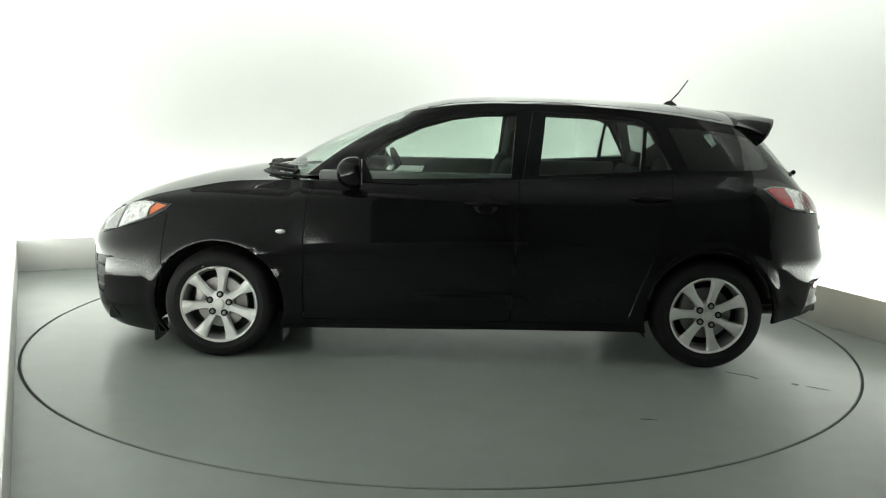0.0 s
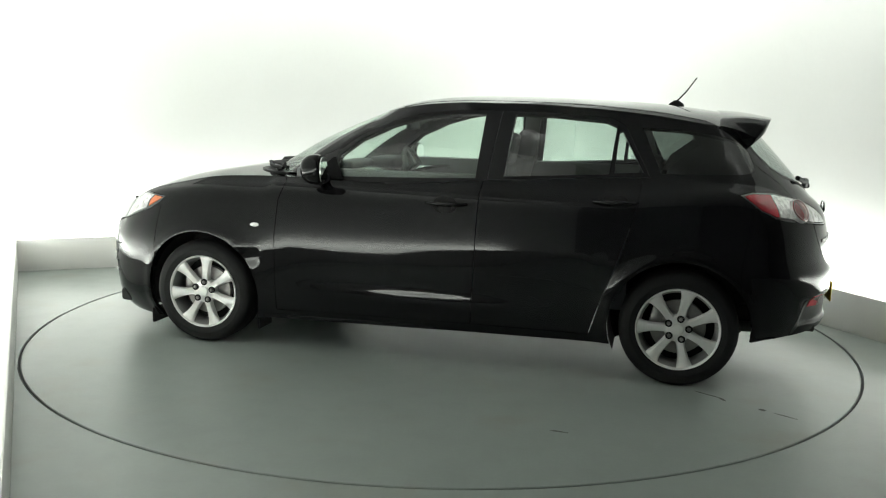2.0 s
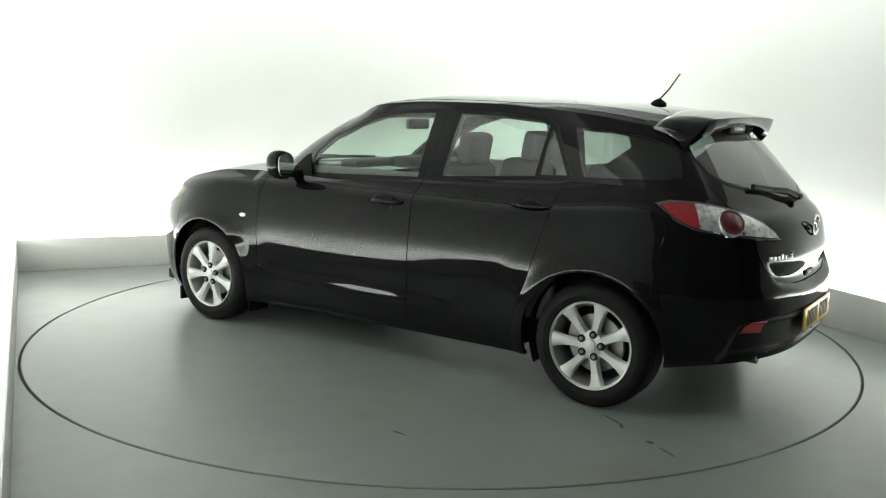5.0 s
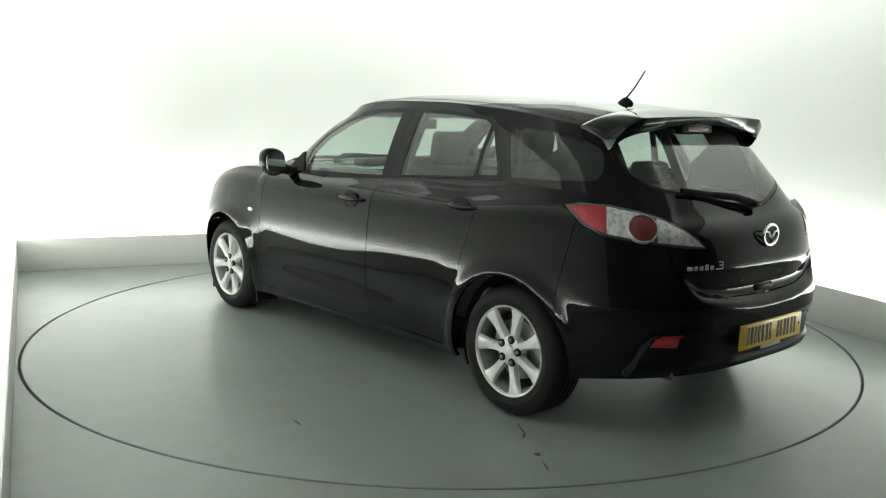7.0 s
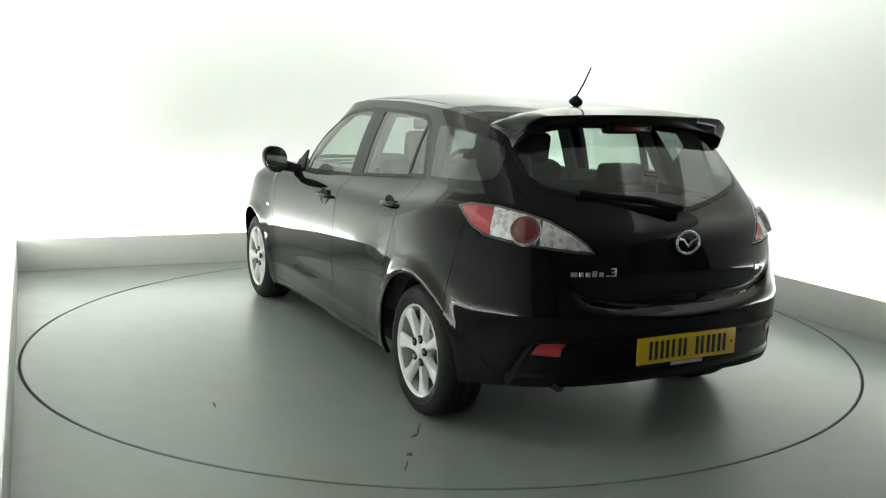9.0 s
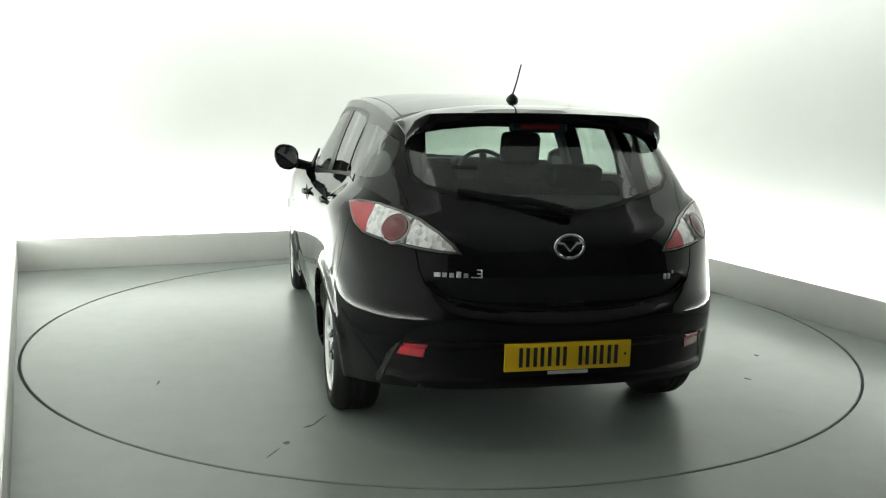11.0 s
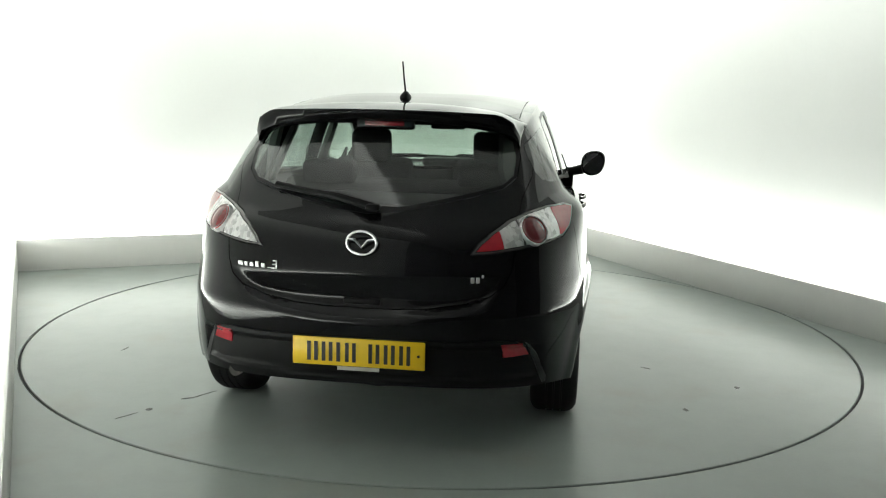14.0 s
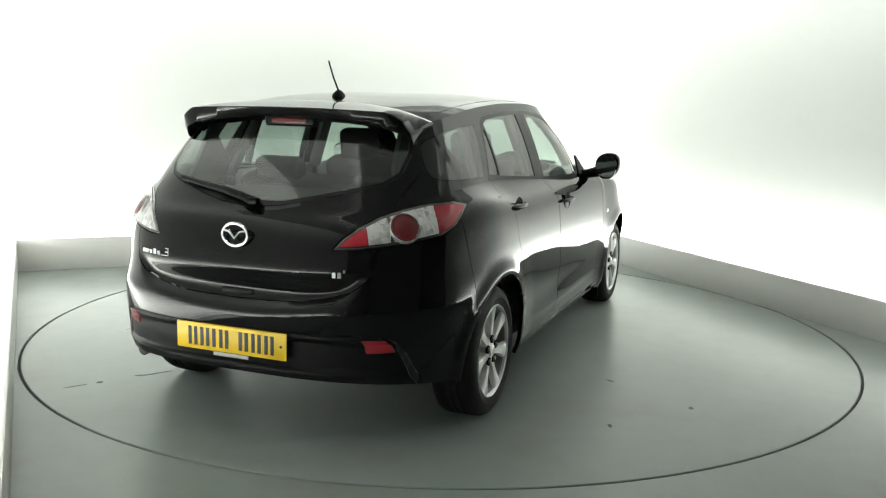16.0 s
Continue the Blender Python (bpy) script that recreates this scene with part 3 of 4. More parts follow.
GATE = [(-0.02, 0.603), (0.13, 0.605), (0.26, 0.612), (0.40, 0.632), (0.492, 0.662), (0.545, 0.705), (0.568, 0.76), (0.580, 0.85), (0.582, 0.95), (0.590, 1.02), (0.622, 1.10), (0.625, 1.20), (0.600, 1.265), (0.56, 1.33), (-0.02, 1.38)]
REARGLASS = [(-0.02, 0.957), (0.13, 0.972), (0.27, 1.001), (0.42, 1.034), (0.515, 1.058), (0.562, 1.10), (0.568, 1.18), (0.548, 1.252), (0.50, 1.283), (0.40, 1.303), (0.25, 1.318), (-0.02, 1.325)]
DIFFUSER = [(-0.02, 0.493), (0.53, 0.493), (0.60, 0.484), (0.640, 0.458), (0.69, 0.375), (0.725, 0.15), (-0.02, 0.15)]
REFLECT = [(0.540, 0.476), (0.622, 0.474), (0.644, 0.424), (0.548, 0.420)]
TRIMEDGE = [(0.630, 0.480), (0.642, 0.470), (0.676, 0.418), (0.715, 0.322), (0.712, 0.292), (0.700, 0.292), (0.668, 0.385), (0.652, 0.425), (0.642, 0.456)]
FDOOR = [(0.85, 1.2), (0.845, 0.99), (0.815, 0.945), (0.848, 0.85), (0.866, 0.65), (0.866, 0.225), (-0.250, 0.235), (-0.268, 0.64), (-0.287, 1.2)]
RDOOR = [(-0.287, 1.2), (-0.268, 0.64), (-0.250, 0.235), (-0.875, 0.235), (-0.93, 0.42), (-0.985, 0.56), (-1.035, 0.72), (-1.085, 0.90), (-1.125, 1.2)]
RBUMP = [(-1.645, 0.93), (-1.60, 0.62), (-1.62, 0.30), (-1.52, 0.1), (-2.4, 0.1), (-2.4, 0.93)]
FBUMP = [(1.60, 0.78), (1.63, 0.55), (1.58, 0.3), (1.50, 0.0), (2.5, 0.0), (2.5, 0.78)]
DLO = [(0.578, 0.93), (0.566, 1.115), (0.44, 1.212), (0.26, 1.292), (0.09, 1.336), (-0.06, 1.357), (-0.27, 1.364), (-0.65, 1.358), (-0.93, 1.337), (-1.0, 1.30), (-1.135, 1.055), (-1.165, 0.93)]
FGLASS = [(0.548, 0.985), (0.545, 1.10), (0.43, 1.192), (0.26, 1.27), (0.09, 1.316), (-0.06, 1.337), (-0.262, 1.344), (-0.236, 1.008)]
RGLASS = [(-0.388, 1.022), (-0.424, 1.344), (-0.65, 1.338), (-0.90, 1.319), (-0.955, 1.297), (-0.93, 1.055)]
RPANE = [(-0.958, 1.062), (-0.972, 1.272), (-0.985, 1.275), (-1.102, 1.07)]
QGLASS = [(-1.085, 1.294), (-1.28, 1.286), (-1.42, 1.270), (-1.52, 1.248), (-1.580, 1.222), (-1.612, 1.18), (-1.642, 1.115), (-1.636, 1.086), (-1.58, 1.076), (-1.192, 1.066)]
SCREEN = [(-0.02, 0.93), (0.55, 0.93), (0.60, 1.0), (0.575, 1.15), (0.545, 1.27), (0.51, 1.352), (0.40, 1.372), (-0.02, 1.372)]


def bodywork():
    low = half_mesh(lower_point, NS, NV)
    for wx in (-WX, WX):
        bmesh.ops.delete(low, geom=carve(low, circle(wx, WZ, ARCH), SIDE, flank), context="FACES")
    # rear lamps
    lens = [("red", -0.722, -0.4, M_RED), ("clear", -0.915, -0.722, M_CLEAR), ("inner", -1.2, -0.927, M_CLEAR)]
    lamp_in = shrink(LAMP, 0.010)
    carve(low, LAMP, REAR_Q, behind)
    bits = {}
    for nm, h0, h1, m in lens:
        sub = carve(low, lamp_in, REAR_Q, lambda c: behind(c) and h0 - 0.03 < c.dot(REAR_Q) < h1 + 0.03)
        geom = list({e for f in sub for e in f.edges}) + list({v for f in sub for v in f.verts}) + sub
        for h in (h0, h1):
            sub = [f for f in low.faces if behind(f.calc_center_median()) and abs(f.calc_center_median().dot(REAR_Q) - h) < 0.05 and inside(lamp_in, f.calc_center_median().dot(REAR_Q), f.calc_center_median().z)]
            geom = list({e for f in sub for e in f.edges}) + list({v for f in sub for v in f.verts}) + sub
            if sub:
                bmesh.ops.bisect_plane(low, geom=geom, dist=1e-5, plane_co=REAR_Q * h, plane_no=REAR_Q)
        got = [f for f in low.faces if behind(f.calc_center_median()) and h0 < f.calc_center_median().dot(REAR_Q) < h1 and inside(lamp_in, f.calc_center_median().dot(REAR_Q), f.calc_center_median().z)]
        bits[nm] = take(low, got)
    house = pair("tail_light", take(low, carve(low, LAMP, REAR_Q, behind)), M_LAMPHOUSE, label="rear lamp cluster with red and clear lenses", gap=0.002, depth=0.03)
    bits["clear"].normal_update()
    spot = min(bits["clear"].verts, key=lambda v: (v.co.dot(REAR_Q) + 0.862) ** 2 + (v.co.z - 0.908) ** 2)
    brake_at = (spot.co.copy(), spot.normal.copy() if spot.normal.y > 0 else -spot.normal)
    pair("red_lens", bits["red"], M_RED, house, "red side lens", 0.001, 0.012, 0.003)
    pair("indicator_lens", bits["clear"], M_CLEAR, house, "clear ribbed lens", 0.001, 0.012, 0.003)
    inner = bits["inner"]
    other = mirrored(inner)
    part("reversing_lens", panel(inner, 0.001, 0.012, 0.003), M_CLEAR, house[0], "clear reversing lamp lens")
    bmesh.ops.bisect_plane(other, geom=other.faces[:] + other.edges[:] + other.verts[:], dist=1e-5, plane_co=Vector((1, -1, 0)).normalized() * -1.015, plane_no=Vector((1, -1, 0)).normalized())
    fog = take(other, [f for f in other.faces if f.calc_center_median().dot(Vector((1, -1, 0)).normalized()) < -1.015])
    part("reversing_lens", panel(other, 0.001, 0.012, 0.003), M_CLEAR, house[1], "clear inner lamp lens")
    part("fog_lens", panel(fog, 0.001, 0.012, 0.003), M_RED, house[1], "red fog lamp lens")
    for side, h in ((1, house[0]), (-1, house[1])):
        # round brake lamp behind the outer lens
        c, n = brake_at
        bm = lathe([(0.057, -0.02), (0.058, 0.007), (0.054, 0.011), (0.046, 0.010), (0.041, 0.012), (0.022, 0.016), (0.0002, 0.017)], 32)
        q = Vector((0, 1, 0)).rotation_difference(n).to_matrix().to_4x4()
        bmesh.ops.transform(bm, matrix=Matrix.Translation(c + n * 0.001) @ q, verts=bm.verts)
        if side < 0:
            old, bm = bm, mirrored(bm)
            old.free()
        ring = lathe([(0.056, 0.000), (0.059, 0.0085), (0.061, 0.0090), (0.063, 0.006), (0.064, -0.012)], 32)
        bmesh.ops.transform(ring, matrix=Matrix.Translation(c + n * 0.001) @ q, verts=ring.verts)
        part("lamp_ring", ring if side > 0 else mirrored(ring), M_CLEAR, h, "silver ring round the brake lens")
        part("brake_lens", bm, M_BRAKE, h, "round dark red brake lens")
    # headlamps
    carve(low, HEAD, FRONT_Q, ahead)
    head_in = shrink(HEAD, 0.008)
    amber = [(0.56, 0.824), (0.64, 0.831), (0.678, 0.80), (0.668, 0.758), (0.60, 0.80)]
    am = take(low, carve(low, shrink(amber, 0.003), FRONT_Q, ahead))
    le = take(low, carve(low, [(1.038, 0.645), (1.066, 0.70), (0.985, 0.768), (0.905, 0.802), (0.885, 0.672)], FRONT_Q, ahead))
    le2 = take(low, carve(low, [(0.870, 0.678), (0.888, 0.808), (0.75, 0.832), (0.656, 0.831), (0.690, 0.802), (0.682, 0.752), (0.755, 0.725)], FRONT_Q, ahead))
    hl = pair("headlight", take(low, carve(low, HEAD, FRONT_Q, ahead)), M_HEADDARK, label="swept-back headlamp with amber indicator", depth=0.008)
    pair("headlight_lens", le, M_HEADLENS, hl, "clear headlamp lens", 0.001, 0.012, 0.002)
    pair("main_beam_lens", le2, M_CLEAR, hl, "clear headlamp lens", 0.001, 0.012, 0.002)
    pair("indicator_lens", am, M_AMBER, hl, "amber indicator lens", 0.001, 0.012, 0.003)
    # tail
    carve(low, GATE, BACK, behind)
    carve(low, REARGLASS, BACK, behind)
    glass_low = take(low, carve(low, REARGLASS, BACK, behind))
    gate_low = take(low, carve(low, GATE, BACK, behind))
    refl = take(low, carve(low, REFLECT, BACK, lambda c: c.x < -1.8))
    rim_ = take(low, carve(low, TRIMEDGE, BACK, lambda c: c.x < -1.7))
    diff = take(low, carve(low, DIFFUSER, BACK, lambda c: c.x < -1.7))
    rb = take(low, carve(low, RBUMP, SIDE, lambda c: c.x < -1.4))
    bumper = part("rear_bumper", panel(both(rb)), M_PAINT, car, "black rear bumper with grey-black lower trim")
    part("lower_trim", panel(both(diff), 0.001, 0.02), M_TRIM, bumper, "unpainted black plastic trim")
    pair("trim_edge", rim_, M_GREYTRIM, (bumper, bumper), "edge strip of the lower trim, coloured lighter as if lit", 0.001, 0.012, 0.002)
    pair("reflector", refl, M_RED, (bumper, bumper), "red reflector", 0.001, 0.012, 0.004)
    # nose
    fog = take(low, carve(low, [(0.87, 0.520), (1.10, 0.505), (1.13, 0.30), (1.03, 0.29), (0.975, 0.43), (0.955, 0.503)], FRONT_Q, ahead))
    mouth = take(low, carve(low, [(-0.02, 0.20), (0.44, 0.24), (0.50, 0.40), (0.36, 0.52), (-0.02, 0.54)], BACK, lambda c: c.x > 1.9))
    fb = take(low, carve(low, FBUMP, SIDE, lambda c: c.x > 1.3))
    front = part("front_bumper", panel(both(fb)), M_PAINT, car)
    part("grille", panel(both(mouth), 0.002, 0.03, -0.015), M_TRIM, front, "black grille mouth")
    recess = pair("fog_recess", fog, M_TRIM, (front, front), "black fog lamp recess", 0.001, 0.02, -0.004)
    for z in (0.335, 0.395, 0.455):
        pts = []
        for i in range(200):
            s = 0.3 * i / 199
            v = 0.5
            for _ in range(4):
                q = Vector(lower_point(s, v))
                v = min(max(v + (z - q.z) / (should_z(q.x) - bottom_z(q.x)), 0), 1)
            if 0.975 + 0.10 * (0.455 - z) < q.dot(FRONT_Q) < 1.105:
                pts.append(q - Vector((0.002, 0.002, 0)))
        if len(pts) > 5:
            pts = pts[::max(1, len(pts) // 8)]
            bm = tube(pts, 0.008, 6)
            part("slat", mirrored(bm), M_GLOSSTRIM, recess[1])
            part("slat", bm, M_GLOSSTRIM, recess[0])
    # flanks
    fd = take(low, carve(low, FDOOR, SIDE, lambda c: c.y > 0.35))
    rd = take(low, carve(low, RDOOR, SIDE, lambda c: c.y > 0.35))
    doors_f = pair("front_door", fd, M_PAINT)
    doors_r = pair("rear_door", rd, M_PAINT)
    fen = take(low, [f for f in low.faces if f.calc_center_median().x > 0.7 and f.calc_center_median().z > 0.2])
    fenders = pair("fender", fen, M_PAINT, gap=0.0015)
    part("body_shell", panel(both(low), 0.0, 0.02), M_PAINT, car)

    # ---- cabin ----
    up = half_mesh(upper_point, NS, 18)
    for poly, where in ((FGLASS, flank), (RGLASS, flank), (RPANE, flank), (QGLASS, flank)):
        carve(up, poly, SIDE, where)
    fg = take(up, carve(up, FGLASS, SIDE, flank))
    rg = take(up, carve(up, RGLASS, SIDE, flank))
    pane = take(up, carve(up, RPANE, SIDE, flank))
    qg = take(up, carve(up, QGLASS, SIDE, flank))
    frame_ = carve(up, DLO, SIDE, flank)
    geom = list({e for f in frame_ for e in f.edges}) + list({v for f in frame_ for v in f.verts}) + frame_
    bmesh.ops.bisect_plane(up, geom=geom, dist=1e-5, plane_co=(-0.30, 0, 1.0), plane_no=Vector((1, 0, 0.14)).normalized())
    frame_ = carve(up, DLO, SIDE, flank)
    fr_front = [f for f in frame_ if f.calc_center_median().x + 0.14 * (f.calc_center_median().z - 1.0) > -0.30]
    frf = take(up, fr_front)
    frr = take(up, carve(up, DLO, SIDE, flank))
    pair("front_window", fg, G_FRONT, doors_f, "green tinted window glass", 0.0, 0.004, -0.003)
    pair("rear_window", rg, G_REAR, doors_r, "green tinted window glass", 0.0, 0.004, -0.003)
    pair("quarter_light", pane, G_REAR, doors_r, "small fixed triangular pane", 0.0, 0.004, -0.003)
    pair("quarter_window", qg, G_QUARTER, label="dark tinted rear quarter glass", gap=0.001, depth=0.006)
    pair("window_frame", frf, M_GLOSSTRIM, doors_f, "black window surround", 0.001, 0.03)
    pair("window_frame", frr, M_GLOSSTRIM, doors_r, "black window surround", 0.001, 0.03)
    ws = take(up, carve(up, SCREEN, BACK, lambda c: c.x > 0.2))
    part("windscreen", panel(both(ws), 0.001, 0.005), G_FRONT, car, "raked green tinted windscreen")
    carve(up, REARGLASS, BACK, behind)
    gl = take(up, carve(up, REARGLASS, BACK, behind))
    gu = take(up, carve(up, GATE, BACK, behind))
    gate = part("tailgate", panel(both(join(gate_low, gu))), M_PAINT, car, "black tailgate with hollow above the bumper")
    whole = both(join(gl, glass_low))
    core = shrink(REARGLASS, 0.015)
    core = [(-0.6 if h < 0 else h, z) for h, z in core][1:-1]
    core = core + [(-h, z) for h, z in core[::-1]]
    view = take(whole, carve(whole, core, BACK, always))
    part("rear_screen", panel(view, 0.0, 0.004), G_REAR, gate, "tinted heated rear window")
    part("screen_border", panel(whole, 0.001, 0.005), M_GLOSSTRIM, gate, "black painted edge of the rear window")
    part("cabin_frame", panel(both(up), 0.0, 0.03), M_PAINT, car)
    part("roof", panel(roof_mesh(), 0.0, 0.02), M_PAINT, car)
    part("hood", panel(hood_mesh(), 0.003, 0.02), M_PAINT, car, "rounded black bonnet")
    return doors_f, doors_r, gate, bumper, fenders


# lighter copy of the trim plastic: the chamfer's light is in the colour
M_GREYTRIM = mat("lower trim plastic, lit edge", (0.022, 0.022, 0.023), 0.4, spec=0.4, var=0.2, scale=120, bump=0.08)
M_HEADLENS = mat("smoky headlamp lens", (0.30, 0.30, 0.30), 0.2, metal=0.3, coat=1.0, var=0.4, scale=50)
M_BRAKE = mat("dark red brake lens", (0.16, 0.010, 0.014), 0.1, coat=1.0, var=0.25, scale=70)
G_QUARTER = glass("smoked quarter glass", (0.30, 0.34, 0.32))
doors_f, doors_r, tailgate, rear_bumper, fenders = bodywork()


def spoiler():
    """Blade over the rear window whose ends turn down into the pillars."""
    bm = bmesh.new()
    rows = []
    n = 72
    for i in range(n + 1):
        w = 2 * i / n - 1
        a = abs(w)
        sg = 1 if w > 0 else -1
        turn = smooth((a - 0.76) / 0.24)
        yr = sg * (0.520 * min(a / 0.86, 1) ** 0.97 + 0.046 * turn)
        zr = 1.362 - 0.018 * a ** 2 - 0.083 * turn
        xr = -1.748 + 0.060 * a ** 2.5 + 0.045 * turn
        lip = 0.042 + 0.050 * a ** 2 - 0.042 * turn
        x0, yf = -1.46, 0.584 * w
        zf = roof_z(x0, yf) - 0.005
        tops = []
        for q in (0.0, 0.06, 0.2, 0.4, 0.6, 0.8, 0.95):
            x, y = x0 + (xr + 0.010 - x0) * q, yf + (yr - yf) * q
            z = zf + (zr - zf) * q + 0.010 * math.sin(math.pi * q) + 0.009 * smooth(q / 0.06) * (1 - q)
            tops.append((x, y, z))
        rows.append([bm.verts.new(q) for q in tops + [
            (xr + 0.002, yr, zr - 0.001), (xr, yr, zr - 0.005), (xr + 0.020, yr, zr - lip + 0.006), (xr + 0.034, yr, zr - lip), (xr + 0.06, yr, zr - lip + 0.006),
            (-1.56, yr * 0.98, 1.338 - 0.088 * a ** 2), (-1.52, yr, 1.340 - 0.09 * a ** 2)]])
    for a, b in zip(rows, rows[1:]):
        for j in range(len(a)):
            k = (j + 1) % len(a)
            bm.faces.new((a[j], a[k], b[k], b[j]))
    bm.faces.new(rows[0])
    bm.faces.new(rows[-1][::-1])
    bmesh.ops.recalc_face_normals(bm, faces=bm.faces)
    return part("roof_spoiler", bm, M_PAINT, tailgate, "black roof spoiler over the rear window", sharp=50)


spoiler()
bm = box_bm(0.05, 0.25, 0.050, (-1.650, 0.0, 1.303), 0.014, 3)
part("brake_lamp_housing", bm, M_GLOSSTRIM, tailgate, "black housing of the high brake lamp")
bm = box_bm(0.012, 0.17, 0.022, (-1.674, 0.0, 1.303), 0.005)
part("high_brake_lamp", bm, M_BRAKE, tailgate, "dark red high-level brake lamp")


def wheel(x, y, flip, spin=0):
    """Seven-spoke alloy wheel; its outer face looks along +y before placing."""
    m = pose(x, y, WZ, 0, 0, 180 if flip else 0) @ pose(0, 0, 0, 0, spin, 0)
    rim = new("wheel")
    rim.parent = car
    rim.matrix_basis = m
    tagged(rim, "silver seven-spoke alloy wheel with black tyre")

    def add(name, bm, material, label="", sharp=35):
        part(name, bm, material, rim, label, sharp=sharp)
    R = WR
    add("tyre", lathe([(0.203, -0.19), (0.225, -0.199), (0.262, -0.203), (R - 0.012, -0.19), (R - 0.002, -0.172), (R, -0.155), (R, -0.136), (R - 0.007, -0.135), (R - 0.007, -0.128), (R, -0.127), (R, -0.105), (R - 0.007, -0.104), (R - 0.007, -0.097), (R, -0.096), (R, -0.072), (R - 0.007, -0.071), (R - 0.007, -0.064), (R, -0.063), (R - 0.001, -0.045), (R - 0.004, -0.030), (R - 0.014, -0.012), (0.262, 0.002), (0.24, 0.004), (0.236, 0.0015), (0.222, 0.0), (0.209, -0.006), (0.204, -0.014)], 72), M_TYRE, "black road tyre")
    add("rim", lathe([(0.196, -0.19), (0.190, -0.17), (0.182, -0.10), (0.186, -0.03), (0.197, -0.016), (0.202, -0.006), (0.207, -0.003), (0.209, -0.006), (0.208, -0.014), (0.203, -0.018)], 72), M_BARREL)
    add("rim_lip", lathe([(0.196, -0.020), (0.199, -0.008), (0.203, -0.003), (0.2075, -0.001), (0.210, -0.005), (0.208, -0.012)], 72), M_RIM)
    for k in range(7):
        a = math.radians(90 + 360 * k / 7)
        rows = []
        bm = bmesh.new()
        for r, w, d, dep in ((0.030, 0.022, -0.020, 0.03), (0.060, 0.019, -0.016, 0.03), (0.095, 0.0175, -0.014, 0.028), (0.13, 0.020, -0.013, 0.026), (0.165, 0.026, -0.010, 0.022), (0.188, 0.033, -0.008, 0.018), (0.200, 0.041, -0.009, 0.014)):
            c = math.sqrt(max(r * r - w * w, 0)) - r if r > 0.1 else 0
            rows.append([bm.verts.new(q) for q in ((-w - 0.004, d - dep, r + c), (-w, d - 0.006, r + c), (-w * 0.78, d, r + c * 0.6), (0, d + 0.002 - 0.004 * (r < 0.17), r), (w * 0.78, d, r + c * 0.6), (w, d - 0.006, r + c), (w + 0.004, d - dep, r + c))])
        for p0, p1 in zip(rows, rows[1:]):
            for j in range(6):
                bm.faces.new((p0[j], p0[j + 1], p1[j + 1], p1[j]))
            bm.faces.new((p0[6], p0[0], p1[0], p1[6]))
        bm.faces.new(rows[0])
        bm.faces.new(rows[-1])
        bmesh.ops.recalc_face_normals(bm, faces=bm.faces)
        bmesh.ops.transform(bm, matrix=Matrix.Rotation(-(a - math.pi / 2), 4, "Y"), verts=bm.verts)
        add("spoke", bm, M_RIM, sharp=45)
    add("hub", lathe([(0.070, -0.06), (0.069, -0.030), (0.066, -0.021), (0.058, -0.0165), (0.032, -0.015), (0.030, -0.012), (0.0002, -0.011)], 48), M_RIM)
    add("centre_cap", lathe([(0.029, -0.013), (0.027, -0.008), (0.022, -0.006), (0.0002, -0.005)], 32), M_RIM, "plain silver centre cap")
    for k in range(5):
        a = math.radians(90 + 72 * k)
        c = Vector((0.054 * math.cos(a), 0, 0.054 * math.sin(a)))
        # black disc painted as the shade in the nut's recess
        bm = lathe([(0.019, -0.02), (0.0185, -0.0105), (0.0165, -0.0098), (0.0155, -0.0125), (0.0002, -0.0127)], 20)
        bmesh.ops.translate(bm, vec=c, verts=bm.verts)
        add("nut_recess_shade", bm, M_DARK)
        bm = lathe([(0.0105, -0.013), (0.010, -0.006), (0.0075, -0.0035), (0.0002, -0.003)], 6)
        bmesh.ops.translate(bm, vec=c, verts=bm.verts)
        add("wheel_nut", bm, M_STEEL, "steel wheel nut")
    add("brake_disc", lathe([(0.0002, -0.085), (0.07, -0.085), (0.075, -0.075), (0.138, -0.075), (0.140, -0.08), (0.140, -0.095), (0.06, -0.096)], 48), M_STEEL, "grey steel brake disc")
    bm = box_bm(0.06, 0.05, 0.13, (0.115, -0.085, 0.02), 0.012)
    add("brake_caliper", bm, M_STEEL, "grey brake caliper")
    add("backplate", lathe([(0.0002, -0.13), (0.185, -0.13), (0.185, -0.14), (0.0002, -0.14)], 32), M_DARK)


for wx in (WX, -WX):
    wheel(wx, 0.862 if wx > 0 else 0.846, False, -6 if wx > 0 else -13)
    wheel(wx, -0.862 if wx > 0 else -0.848, True)


